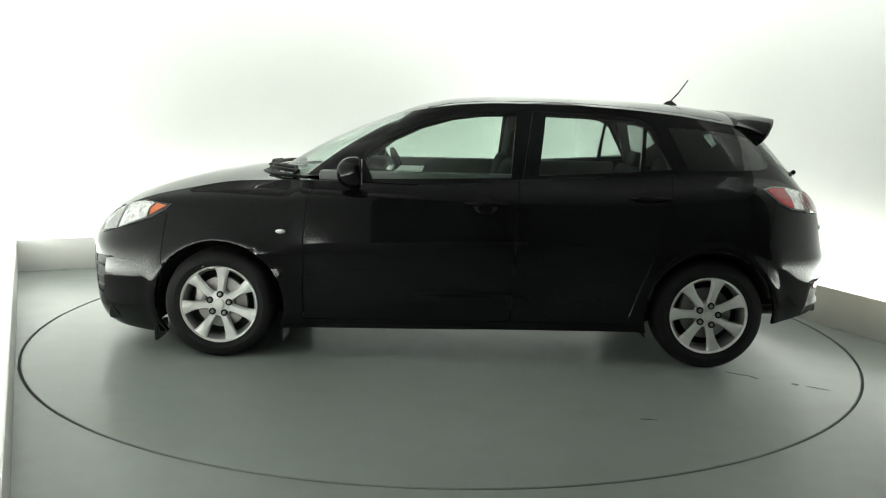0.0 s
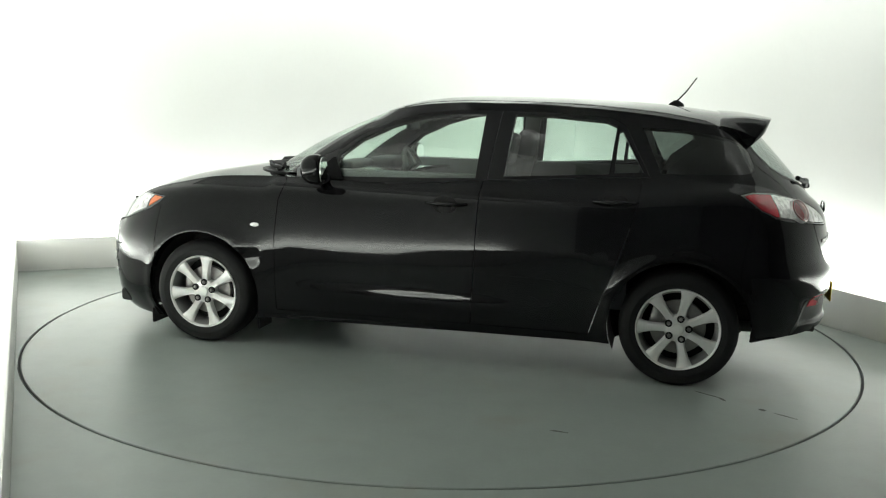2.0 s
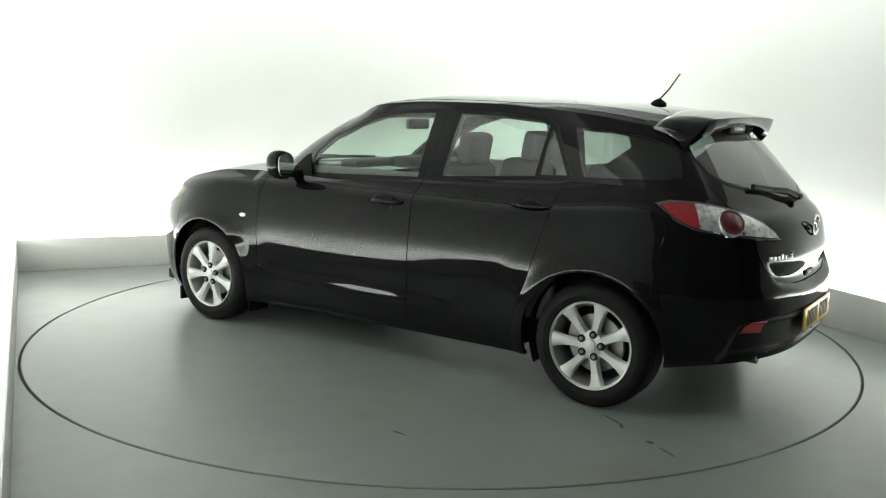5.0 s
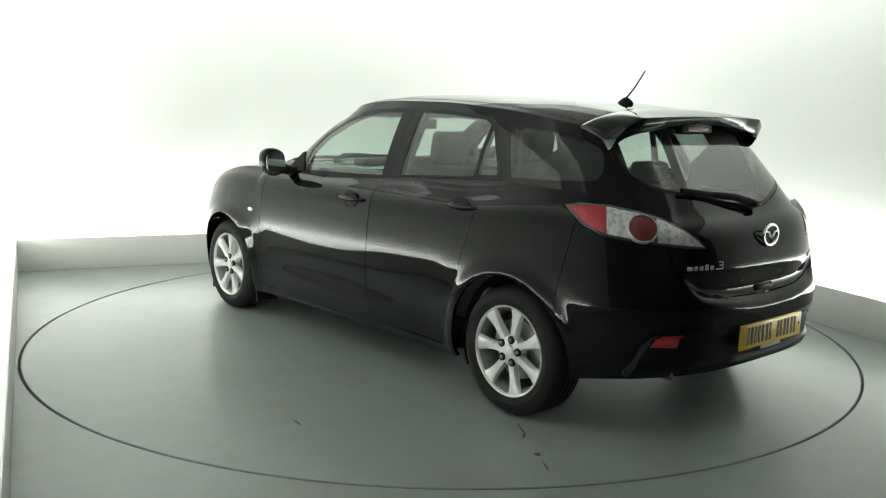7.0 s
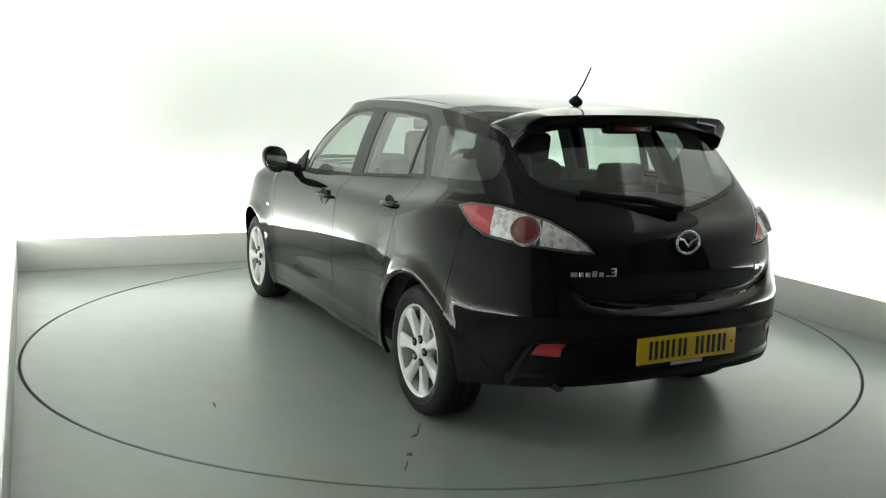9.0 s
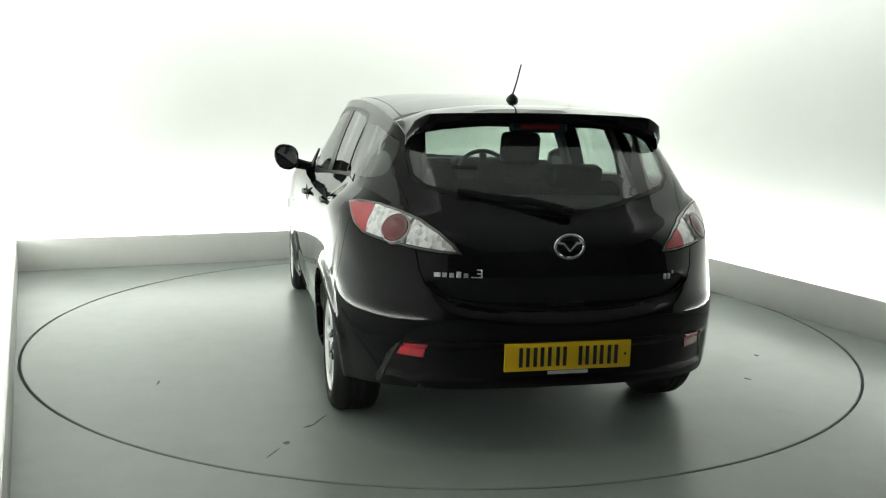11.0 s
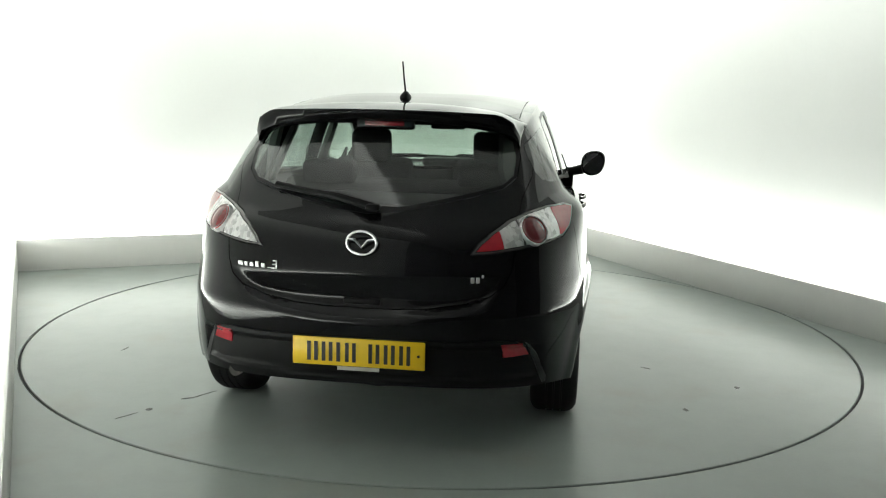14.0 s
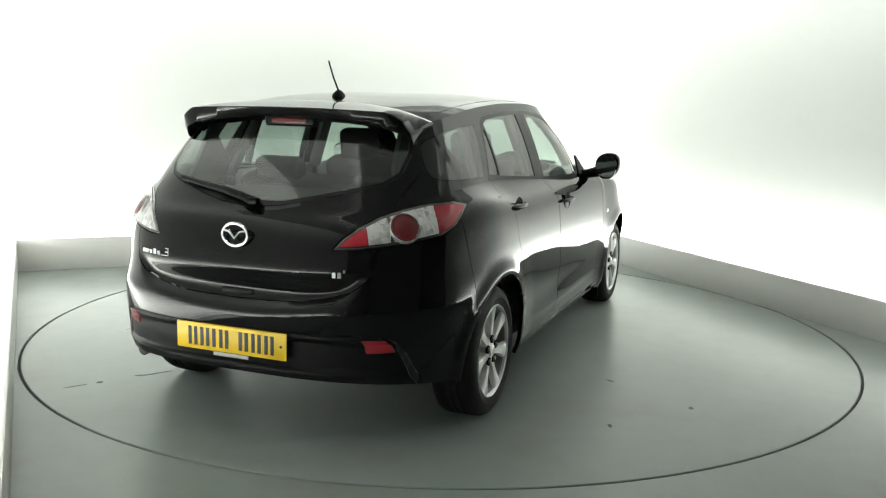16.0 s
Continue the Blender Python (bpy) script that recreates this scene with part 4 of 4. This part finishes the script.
def underside():
    for wx in (WX, -WX):
        for side in (1, -1):
            bm = bmesh.new()
            rows = []
            for i in range(33):
                a = math.radians((-15 + 215 * i / 32) if wx > 0 else (-25 + 190 * i / 32))
                rows.append([bm.verts.new((wx + r * math.cos(a), side * y, WZ + r * math.sin(a))) for r, y in ((ARCH + 0.001, 0.79), (ARCH + 0.004, 0.76), (ARCH + 0.006, 0.55), (ARCH + 0.006, 0.50), (0.02, 0.50))])
            for p0, p1 in zip(rows, rows[1:]):
                for j in range(4):
                    bm.faces.new((p0[j], p0[j + 1], p1[j + 1], p1[j]))
            bmesh.ops.recalc_face_normals(bm, faces=bm.faces)
            part("wheel_arch_liner", bm, M_DARK, car)
    bm = join(box_bm(1.72, 1.42, 0.10, (0.0, 0, 0.225), 0.02), box_bm(0.36, 1.05, 0.10, (-1.74, 0, 0.34), 0.03), box_bm(0.62, 0.98, 0.10, (-1.3, 0, 0.33), 0.02), box_bm(1.2, 0.98, 0.14, (1.40, 0, 0.24), 0.03), box_bm(0.3, 1.3, 0.08, (1.85, 0, 0.19), 0.02))
    part("floor_pan", bm, M_DARK, car, "dark underbody pan")
    for side in (1, -1):
        bm = box_bm(0.012, 0.16, 0.13, (1.0 - 0.02, side * 0.755, 0.165), 0.003, 1)
        part("mud_flap", bm, M_TRIM, car, "black rubber mud flap")
        bm = box_bm(0.02, 0.18, 0.09, (1.685, side * 0.70, 0.115), 0.004, 1)
        part("air_deflector", bm, M_TRIM, car, "black rubber air deflector")
        bm = tube([(-0.62, side * 0.79, 0.215), (0.0, side * 0.80, 0.20), (0.82, side * 0.80, 0.19)], 0.022, 10)
        part("sill_trim", bm, M_TRIM, car, "black sill trim strip")
    bm = tube([(-1.3, 0.50, 0.25), (-1.8, 0.53, 0.275), (-1.93, 0.54, 0.30), (-2.0, 0.54, 0.30)], 0.027, 14)
    part("exhaust_pipe", bm, M_EXHAUST, car, "dark exhaust pipe")
    bm = tube([(-1.6, 0.35, 0.26), (-1.72, 0.0, 0.27), (-1.6, -0.35, 0.26)], 0.09, 14)
    part("silencer", bm, M_DARK, car, "dark exhaust silencer")


underside()


def handles():
    for side in (1, -1):
        for door, x, y, z in ((doors_f, -0.105, 0.848, 0.872), (doors_r, -0.98, 0.826, 0.918)):
            parent = door[0 if side > 0 else 1]
            # matt black dish stands in for the shaded hollow
            bm = lathe([(0.0002, -0.002), (0.03, 0.001), (0.042, 0.0045), (0.046, 0.004)], 28)
            bmesh.ops.scale(bm, vec=(1.45, 1, 1.05), verts=bm.verts)
            bmesh.ops.translate(bm, vec=(x + 0.005, y + 0.0035, z - 0.004), verts=bm.verts)
            if side < 0:
                bm = mirrored(bm)
            part("handle_cup", bm, M_DARK, parent, "black dish painted as the shaded hollow behind the handle")
            rows = []
            bm = bmesh.new()
            for i in range(15):
                u = i / 14
                hw = 0.013 * (0.55 + 0.45 * math.sin(math.pi * min(max(u * 1.1 - 0.05, 0), 1)))
                off = 0.004 + 0.030 * math.sin(math.pi * u) ** 0.55
                xx = x + 0.115 - 0.23 * u
                rows.append([bm.verts.new((xx, y + off + dy, z + 0.004 + dz)) for dy, dz in ((-0.008, hw * 0.7), (0.0, hw), (0.006, hw * 0.6), (0.008, 0), (0.006, -hw * 0.6), (0.0, -hw), (-0.008, -hw * 0.7))])
            for p0, p1 in zip(rows, rows[1:]):
                for j in range(7):
                    bm.faces.new((p0[j], p0[(j + 1) % 7], p1[(j + 1) % 7], p1[j]))
            bm.faces.new(rows[0])
            bm.faces.new(rows[-1])
            bmesh.ops.recalc_face_normals(bm, faces=bm.faces)
            if side < 0:
                bm = mirrored(bm)
            part("door_handle", bm, M_PAINT, parent, "black pull handle")


handles()


def mirrors():
    for side in (1, -1):
        parent = doors_f[0 if side > 0 else 1]
        bm = bmesh.new()
        bmesh.ops.create_uvsphere(bm, u_segments=32, v_segments=20, radius=1.0)
        for v in bm.verts:
            x, y, z = v.co
            e = 0.86
            if x < 0:
                x = -min(1.0, -x * 2.2) ** 0.8
            sx = 0.092 if x > 0 else 0.028
            v.co = Vector((sx * math.copysign(abs(x) ** 0.9, x), 0.078 * math.copysign(abs(y) ** e, y) * (1.0 + 0.10 * z), 0.082 * math.copysign(abs(z) ** e, z)))
            v.co.z += 0.010 * (v.co.y / 0.09)
            v.co.x -= 0.012 * (v.co.y / 0.11)
        bmesh.ops.transform(bm, matrix=Matrix.Translation((0.585, 0.936, 1.030)), verts=bm.verts)
        glassm = prism([(0.066 * math.copysign(abs(math.cos(a)) ** 0.75, math.cos(a)), 0.069 * math.copysign(abs(math.sin(a)) ** 0.75, math.sin(a))) for a in [2 * math.pi * i / 32 for i in range(32)]], 0.004)
        bmesh.ops.transform(glassm, matrix=Matrix.Translation((0.5535, 0.936, 1.030)) @ pose(0, 0, 0, 0, 0, 6) @ pose(0, 0, 0, 90, 0, 90) @ pose(0, 0, -0.004, 0, 180, -6), verts=glassm.verts)
        arm = tube([(0.60, 0.745, 0.975), (0.60, 0.80, 0.972), (0.585, 0.87, 0.990)], 0.024, 12, 0.034)
        sail = prism([(0.50, 0.975), (0.70, 0.965), (0.575, 1.085), (0.555, 1.09)], 0.012)
        for v in sail.verts:
            x, z, d = v.co
            v.co = Vector((x, 0.735 - (z - 1.02) * 0.40 + 0.012 + d, z))
        bmesh.ops.recalc_face_normals(sail, faces=sail.faces)
        if side < 0:
            bm, glassm, arm, sail = mirrored(bm), mirrored(glassm), mirrored(arm), mirrored(sail)
        h = part("door_mirror", bm, M_PAINT, parent, "black painted door mirror")
        part("mirror_glass", glassm, M_MIRROR, h, "silvered mirror glass")
        part("mirror_arm", arm, M_TRIM, h, "black mirror foot")
        part("mirror_sail", sail, M_TRIM, parent, "black triangular mirror mount")


mirrors()


def trims():
    # aerial
    b, t = Vector((-1.245, -0.008, 1.418)), Vector((-1.35, -0.012, 1.572))
    base = lathe([(0.030, -0.008), (0.028, 0.004), (0.020, 0.014), (0.010, 0.024), (0.0002, 0.027)], 24, "z")
    bmesh.ops.scale(base, vec=(1.5, 0.9, 1), verts=base.verts)
    bmesh.ops.translate(base, vec=b, verts=base.verts)
    foot = part("aerial_base", base, M_TRIM, car, "black aerial foot on the roof")
    part("aerial_rod", tube([b + Vector((0, 0, 0.018)), b.lerp(t, 0.5), t], 0.0045, 8, 0.0035), M_TRIM, foot, "thin black aerial rod")
    # mouldings in the roof channels
    for side in (1, -1):
        pts = [(0.22 - 1.62 * i / 14, side * 0.545, roof_z(0.22 - 1.62 * i / 14, 0.545) - 0.002) for i in range(15)]
        part("roof_moulding", tube(pts, 0.006, 6), M_TRIM, car, "thin black moulding along the roof")
    # side repeaters
    for side, f in ((1, fenders[0]), (-1, fenders[1])):
        bm = lathe([(0.001, 0.008), (0.014, 0.006), (0.020, 0.0), (0.021, -0.01)], 24)
        bmesh.ops.scale(bm, vec=(1.7, 1, 0.75), verts=bm.verts)
        bmesh.ops.translate(bm, vec=(0.985, 0.870, 0.705), verts=bm.verts)
        part("side_repeater", bm if side > 0 else mirrored(bm), M_CLEAR, f, "small clear oval indicator")
    # emblem: a bright oval with a folded bar in it
    c = Vector((-2.073, 0.0, 0.858))
    ring = bmesh.new()
    n, k = 40, 10
    rings = [[ring.verts.new((c.x - 0.006 + 0.006 * math.cos(2 * math.pi * j / k) * -1, (0.058 + 0.0065 * math.sin(2 * math.pi * j / k)) * math.cos(2 * math.pi * i / n), c.z + (0.045 + 0.0065 * math.sin(2 * math.pi * j / k)) * math.sin(2 * math.pi * i / n))) for j in range(k)] for i in range(n)]
    for i in range(n):
        for j in range(k):
            ring.faces.new((rings[i][j], rings[i][(j + 1) % k], rings[(i + 1) % n][(j + 1) % k], rings[(i + 1) % n][j]))
    bmesh.ops.recalc_face_normals(ring, faces=ring.faces)
    e = part("emblem", ring, M_CHROME, tailgate, "bright chrome oval emblem")
    part("emblem_bar", tube([(c.x - 0.006, 0.050, c.z + 0.016), (c.x - 0.008, 0.025, c.z + 0.012), (c.x - 0.008, 0.0, c.z - 0.016), (c.x - 0.008, -0.025, c.z + 0.012), (c.x - 0.006, -0.050, c.z + 0.016)], 0.006, 8), M_CHROME, e)
    # model lettering as plain bars
    def bar(y, z, w, h):
        bm = box_bm(0.005, w, h, (0, 0, 0), 0.0012, 1)
        turn = math.degrees(math.atan2(tail_x(y - 0.02, z) - tail_x(y + 0.02, z), 0.04))
        bmesh.ops.transform(bm, matrix=Matrix.Translation((tail_x(y, z) - 0.002, y, z)) @ pose(0, 0, 0, 0, 0, turn), verts=bm.verts)
        part("letter_bar", bm, M_BADGE, tailgate, "silver badge bar")
    for i, (w, h) in enumerate(((0.026, 0.017), (0.018, 0.017), (0.018, 0.017), (0.018, 0.023), (0.018, 0.017))):
        bar(0.505 - 0.026 * i, 0.747 + (h - 0.017) / 2, w, h)
    bar(0.366, 0.741, 0.034, 0.004)
    for dz in (0.0, 0.014, 0.028):
        bar(0.350, 0.741 + dz, 0.020, 0.005)
    bar(0.342, 0.755, 0.005, 0.032)
    bar(-0.425, 0.727, 0.014, 0.022)
    bar(-0.445, 0.727, 0.014, 0.022)
    bar(-0.463, 0.742, 0.009, 0.012)
    # number plate with its marks as plain bars
    zc = 0.437
    bm = box_bm(0.008, 0.52, 0.111, (-2.118, 0, zc), 0.004, 2)
    plate = part("number_plate", bm, M_PLATE, rear_bumper, "yellow number plate with black marks")
    for i, y in enumerate((0.180, 0.122, 0.078, 0.030, -0.062, -0.122, -0.182)):
        for d in ((0.0,) if i == 2 else (-0.014, 0.014)):
            part("plate_bar", box_bm(0.002, 0.0145, 0.076, (-2.1232, y + d, zc)), M_BLACKINK, plate)
    part("plate_screw", lathe([(0.006, -0.001), (0.005, 0.002), (0.0002, 0.002)], 12), M_BLACKINK, plate).matrix_basis = Matrix.Translation((-2.1222, -0.235, zc)) @ pose(0, 0, 0, 0, 0, 90)
    part("dealer_strip", box_bm(0.003, 0.165, 0.014, (-2.119, 0.0, zc - 0.064)), M_STRIP, plate, "pale strip under the plate")
    # tailgate grip
    part("gate_grip", box_bm(0.03, 0.15, 0.026, (tail_x(0.0, 0.632) + 0.006, 0.0, 0.628), 0.008), M_TRIM, tailgate, "black grip recess")
    # rear wiper
    pv, tip = Vector((-1.977, -0.02, 0.985)), Vector((-1.872, 0.40, 1.052))
    w = part("rear_wiper", tube([pv, pv.lerp(tip, 0.35) + Vector((-0.020, 0, 0.012)), pv.lerp(tip, 0.62) + Vector((-0.016, 0, 0.006))], 0.019, 10, 0.012), M_TRIM, tailgate, "black rear wiper arm")
    part("wiper_blade", tube([pv.lerp(tip, 0.12) + Vector((-0.012, 0, 0.010)), pv.lerp(tip, 0.55) + Vector((-0.014, 0, 0.004)), tip + Vector((-0.008, 0, 0.0))], 0.013, 8), M_TRIM, w)
    part("wiper_cap", box_bm(0.04, 0.055, 0.03, pv + Vector((-0.004, 0, 0)), 0.011), M_TRIM, w)
    # front wipers and scuttle, following the foot of the windscreen
    foot = lambda y: 1.13 * (1 - (abs(y) / 0.76) ** 3) ** (1 / 3)
    for ya, yb in ((0.60, 0.03), (0.10, -0.47)):
        pts = [ya + (yb - ya) * i / 8 for i in range(9)]
        w = part("front_wiper", tube([(foot(y) + 0.030, y, 1.004 + 0.008 * math.sin(math.pi * i / 8)) for i, y in enumerate(pts)], 0.011, 8), M_TRIM, car, "black front wiper")
        part("wiper_arm", tube([(foot(ya) + 0.05, ya, 0.985), (foot(ya) + 0.055, ya - 0.08, 1.022), (foot(0.5 * (ya + yb)) + 0.045, 0.5 * (ya + yb), 1.020)], 0.015, 8, 0.008), M_TRIM, w)
    bm = bmesh.new()
    rows = []
    for i in range(25):
        y = -0.66 + 1.32 * i / 24
        x = foot(y)
        rows.append([bm.verts.new(q) for q in ((x - 0.02, y, 0.978), (x + 0.03, y, 0.990), (x + 0.085, y, 0.985), (x + 0.09, y, 0.965))])
    for p0, p1 in zip(rows, rows[1:]):
        for j in range(3):
            bm.faces.new((p0[j], p0[j + 1], p1[j + 1], p1[j]))
    bmesh.ops.recalc_face_normals(bm, faces=bm.faces)
    part("scuttle", bm, M_TRIM, car, "black scuttle panel below the windscreen")


M_STRIP = mat("pale grey strip", (0.45, 0.45, 0.44), 0.5, var=0.2, scale=200)
trims()


def cabin():
    def cushion(name, sx, sy, sz, c, rot, parent, label=""):
        bm = box_bm(sx, sy, sz, (0, 0, 0), min(sx, sy, sz) * 0.32, 4)
        bmesh.ops.transform(bm, matrix=Matrix.Translation(c) @ pose(0, 0, 0, 0, rot, 0), verts=bm.verts)
        return part(name, bm, M_SEAT, parent, label)
    for y in (0.35, -0.35):
        seat = cushion("front_seat", 0.52, 0.50, 0.16, (0.12, y, 0.50), -6, car, "dark cloth front seat")
        cushion("seat_back", 0.15, 0.46, 0.60, (-0.22, y, 0.78), -14, seat)
        cushion("headrest", 0.10, 0.225, 0.18, (-0.335, y, 1.150), -10, seat)
        for d in (-0.06, 0.06):
            part("headrest_post", tube([(-0.31, y + d, 1.02), (-0.33, y + d, 1.12)], 0.006, 8), M_STEEL, seat)
    bench = cushion("rear_seat", 0.48, 1.24, 0.16, (-0.72, 0, 0.52), -6, car, "dark cloth rear bench seat")
    cushion("seat_back", 0.14, 1.24, 0.52, (-1.04, 0, 0.77), -18, bench)
    for y in (0.38, -0.38):
        cushion("headrest", 0.09, 0.26, 0.11, (-1.14, y, 1.055), -12, bench)
    d = part("dashboard", box_bm(0.42, 1.30, 0.26, (0.72, 0, 0.86), 0.07, 4), M_DASH, car, "dark grey dashboard")
    part("dial_hood", box_bm(0.2, 0.36, 0.08, (0.60, -0.35, 1.0), 0.03, 3), M_DASH, d)
    part("centre_display", box_bm(0.14, 0.44, 0.06, (0.72, 0.0, 1.0), 0.024, 3), M_DASH, d)
    ring = bmesh.new()
    n, k, R, r = 40, 10, 0.185, 0.015
    rr = [[ring.verts.new(((R + r * math.cos(2 * math.pi * j / k)) * math.cos(2 * math.pi * i / n), (R + r * math.cos(2 * math.pi * j / k)) * math.sin(2 * math.pi * i / n), r * math.sin(2 * math.pi * j / k))) for j in range(k)] for i in range(n)]
    for i in range(n):
        for j in range(k):
            ring.faces.new((rr[i][j], rr[i][(j + 1) % k], rr[(i + 1) % n][(j + 1) % k], rr[(i + 1) % n][j]))
    ring = join(ring, box_bm(0.34, 0.05, 0.02, (0, 0, 0), 0.006), box_bm(0.05, 0.34, 0.02, (0, 0, 0), 0.006), box_bm(0.13, 0.14, 0.05, (0, 0, 0.004), 0.02))
    bmesh.ops.transform(ring, matrix=Matrix.Translation((0.40, -0.35, 0.92)) @ pose(0, 0, 0, 0, -66, 0), verts=ring.verts)
    part("steering_wheel", ring, M_DASH, car, "dark steering wheel")
    part("rear_view_mirror", box_bm(0.03, 0.22, 0.065, (0.33, 0.0, 1.265), 0.014, 3), M_DASH, car, "dark rear-view mirror")
    part("parcel_shelf", box_bm(0.52, 1.14, 0.02, (-1.42, 0, 0.955), 0.006), M_DASH, car, "dark parcel shelf")
    part("headlining", roof_lining(), M_LINING, car, "pale grey headlining")
    for side in (1, -1):
        for nm, x0, x1, in (("door_card", 0.80, -0.26), ("door_card", -0.30, -1.05)):
            part(nm, box_bm(x0 - x1, 0.05, 0.68, ((x0 + x1) / 2, side * 0.70, 0.685), 0.02), M_CARD, doors_f[0 if side > 0 else 1] if x0 > 0 else doors_r[0 if side > 0 else 1])
        bm = prism([(-1.31, 1.325), (-1.37, 1.21), (-1.23, 1.10), (-1.19, 1.0), (-1.70, 0.98), (-1.66, 1.12), (-1.57, 1.27)], 0.02)
        for v in bm.verts:
            x, z, d = v.co
            v.co = Vector((x, (0.685 - (z - 1.02) * 0.42 - 0.15 * smooth((-1.40 - x) / 0.3) - d) * side, z))
        bmesh.ops.recalc_face_normals(bm, faces=bm.faces)
        part("rear_pillar_trim", bm, M_DASH, car, "grey rear pillar trim")
        for xt, xb, w in ((-0.345, -0.30, 0.10), (-1.045, -1.15, 0.06)):
            bm = bmesh.new()
            pts = [(xb + w / 2, 0.69, 1.0), (xb - w / 2, 0.69, 1.0), (xt - w / 2, 0.55, 1.37 if xt > -1.2 else 1.30), (xt + w / 2, 0.55, 1.37 if xt > -1.2 else 1.30)]
            f0 = [bm.verts.new((x, side * y, z)) for x, y, z in pts]
            f1 = [bm.verts.new((x, side * (y - 0.025), z)) for x, y, z in pts]
            for i in range(4):
                bm.faces.new((f0[i], f0[(i + 1) % 4], f1[(i + 1) % 4], f1[i]))
            bm.faces.new(f0)
            bm.faces.new(f1)
            bmesh.ops.recalc_face_normals(bm, faces=bm.faces)
            part("pillar_trim", bm, M_LINING, car, "grey pillar trim")


def roof_lining():
    bm = roof_mesh()
    for v in bm.verts:
        v.co.z -= 0.035
        v.co.y *= 0.94
        v.co.x = -0.6 + (v.co.x + 0.6) * 0.95
    bmesh.ops.delete(bm, geom=[v for v in bm.verts if v.co.x < -1.50], context="VERTS")
    return bm


M_LINING = mat("grey headlining cloth", (0.16, 0.16, 0.155), 0.9, var=0.1, scale=150, bump=0.1)
cabin()


def motions():
    """The table turns at an even pace and carries the car with it."""
    rows, table_rows = [], []
    for i in range(0, 65):
        t = i * 0.25
        deg = 179.964 - 6.9621 * t
        a = math.radians(deg)
        ox, oy = -0.1218, 0.0157
        rows.append((t, pose(ox * math.cos(a) - oy * math.sin(a), ox * math.sin(a) + oy * math.cos(a), 0.0, 0, 0, deg - 0.24)))
        table_rows.append((t, pose(TC[0], TC[1], 0, 0, 0, deg)))
    walk(car, rows)
    walk(turntable, table_rows)


motions()
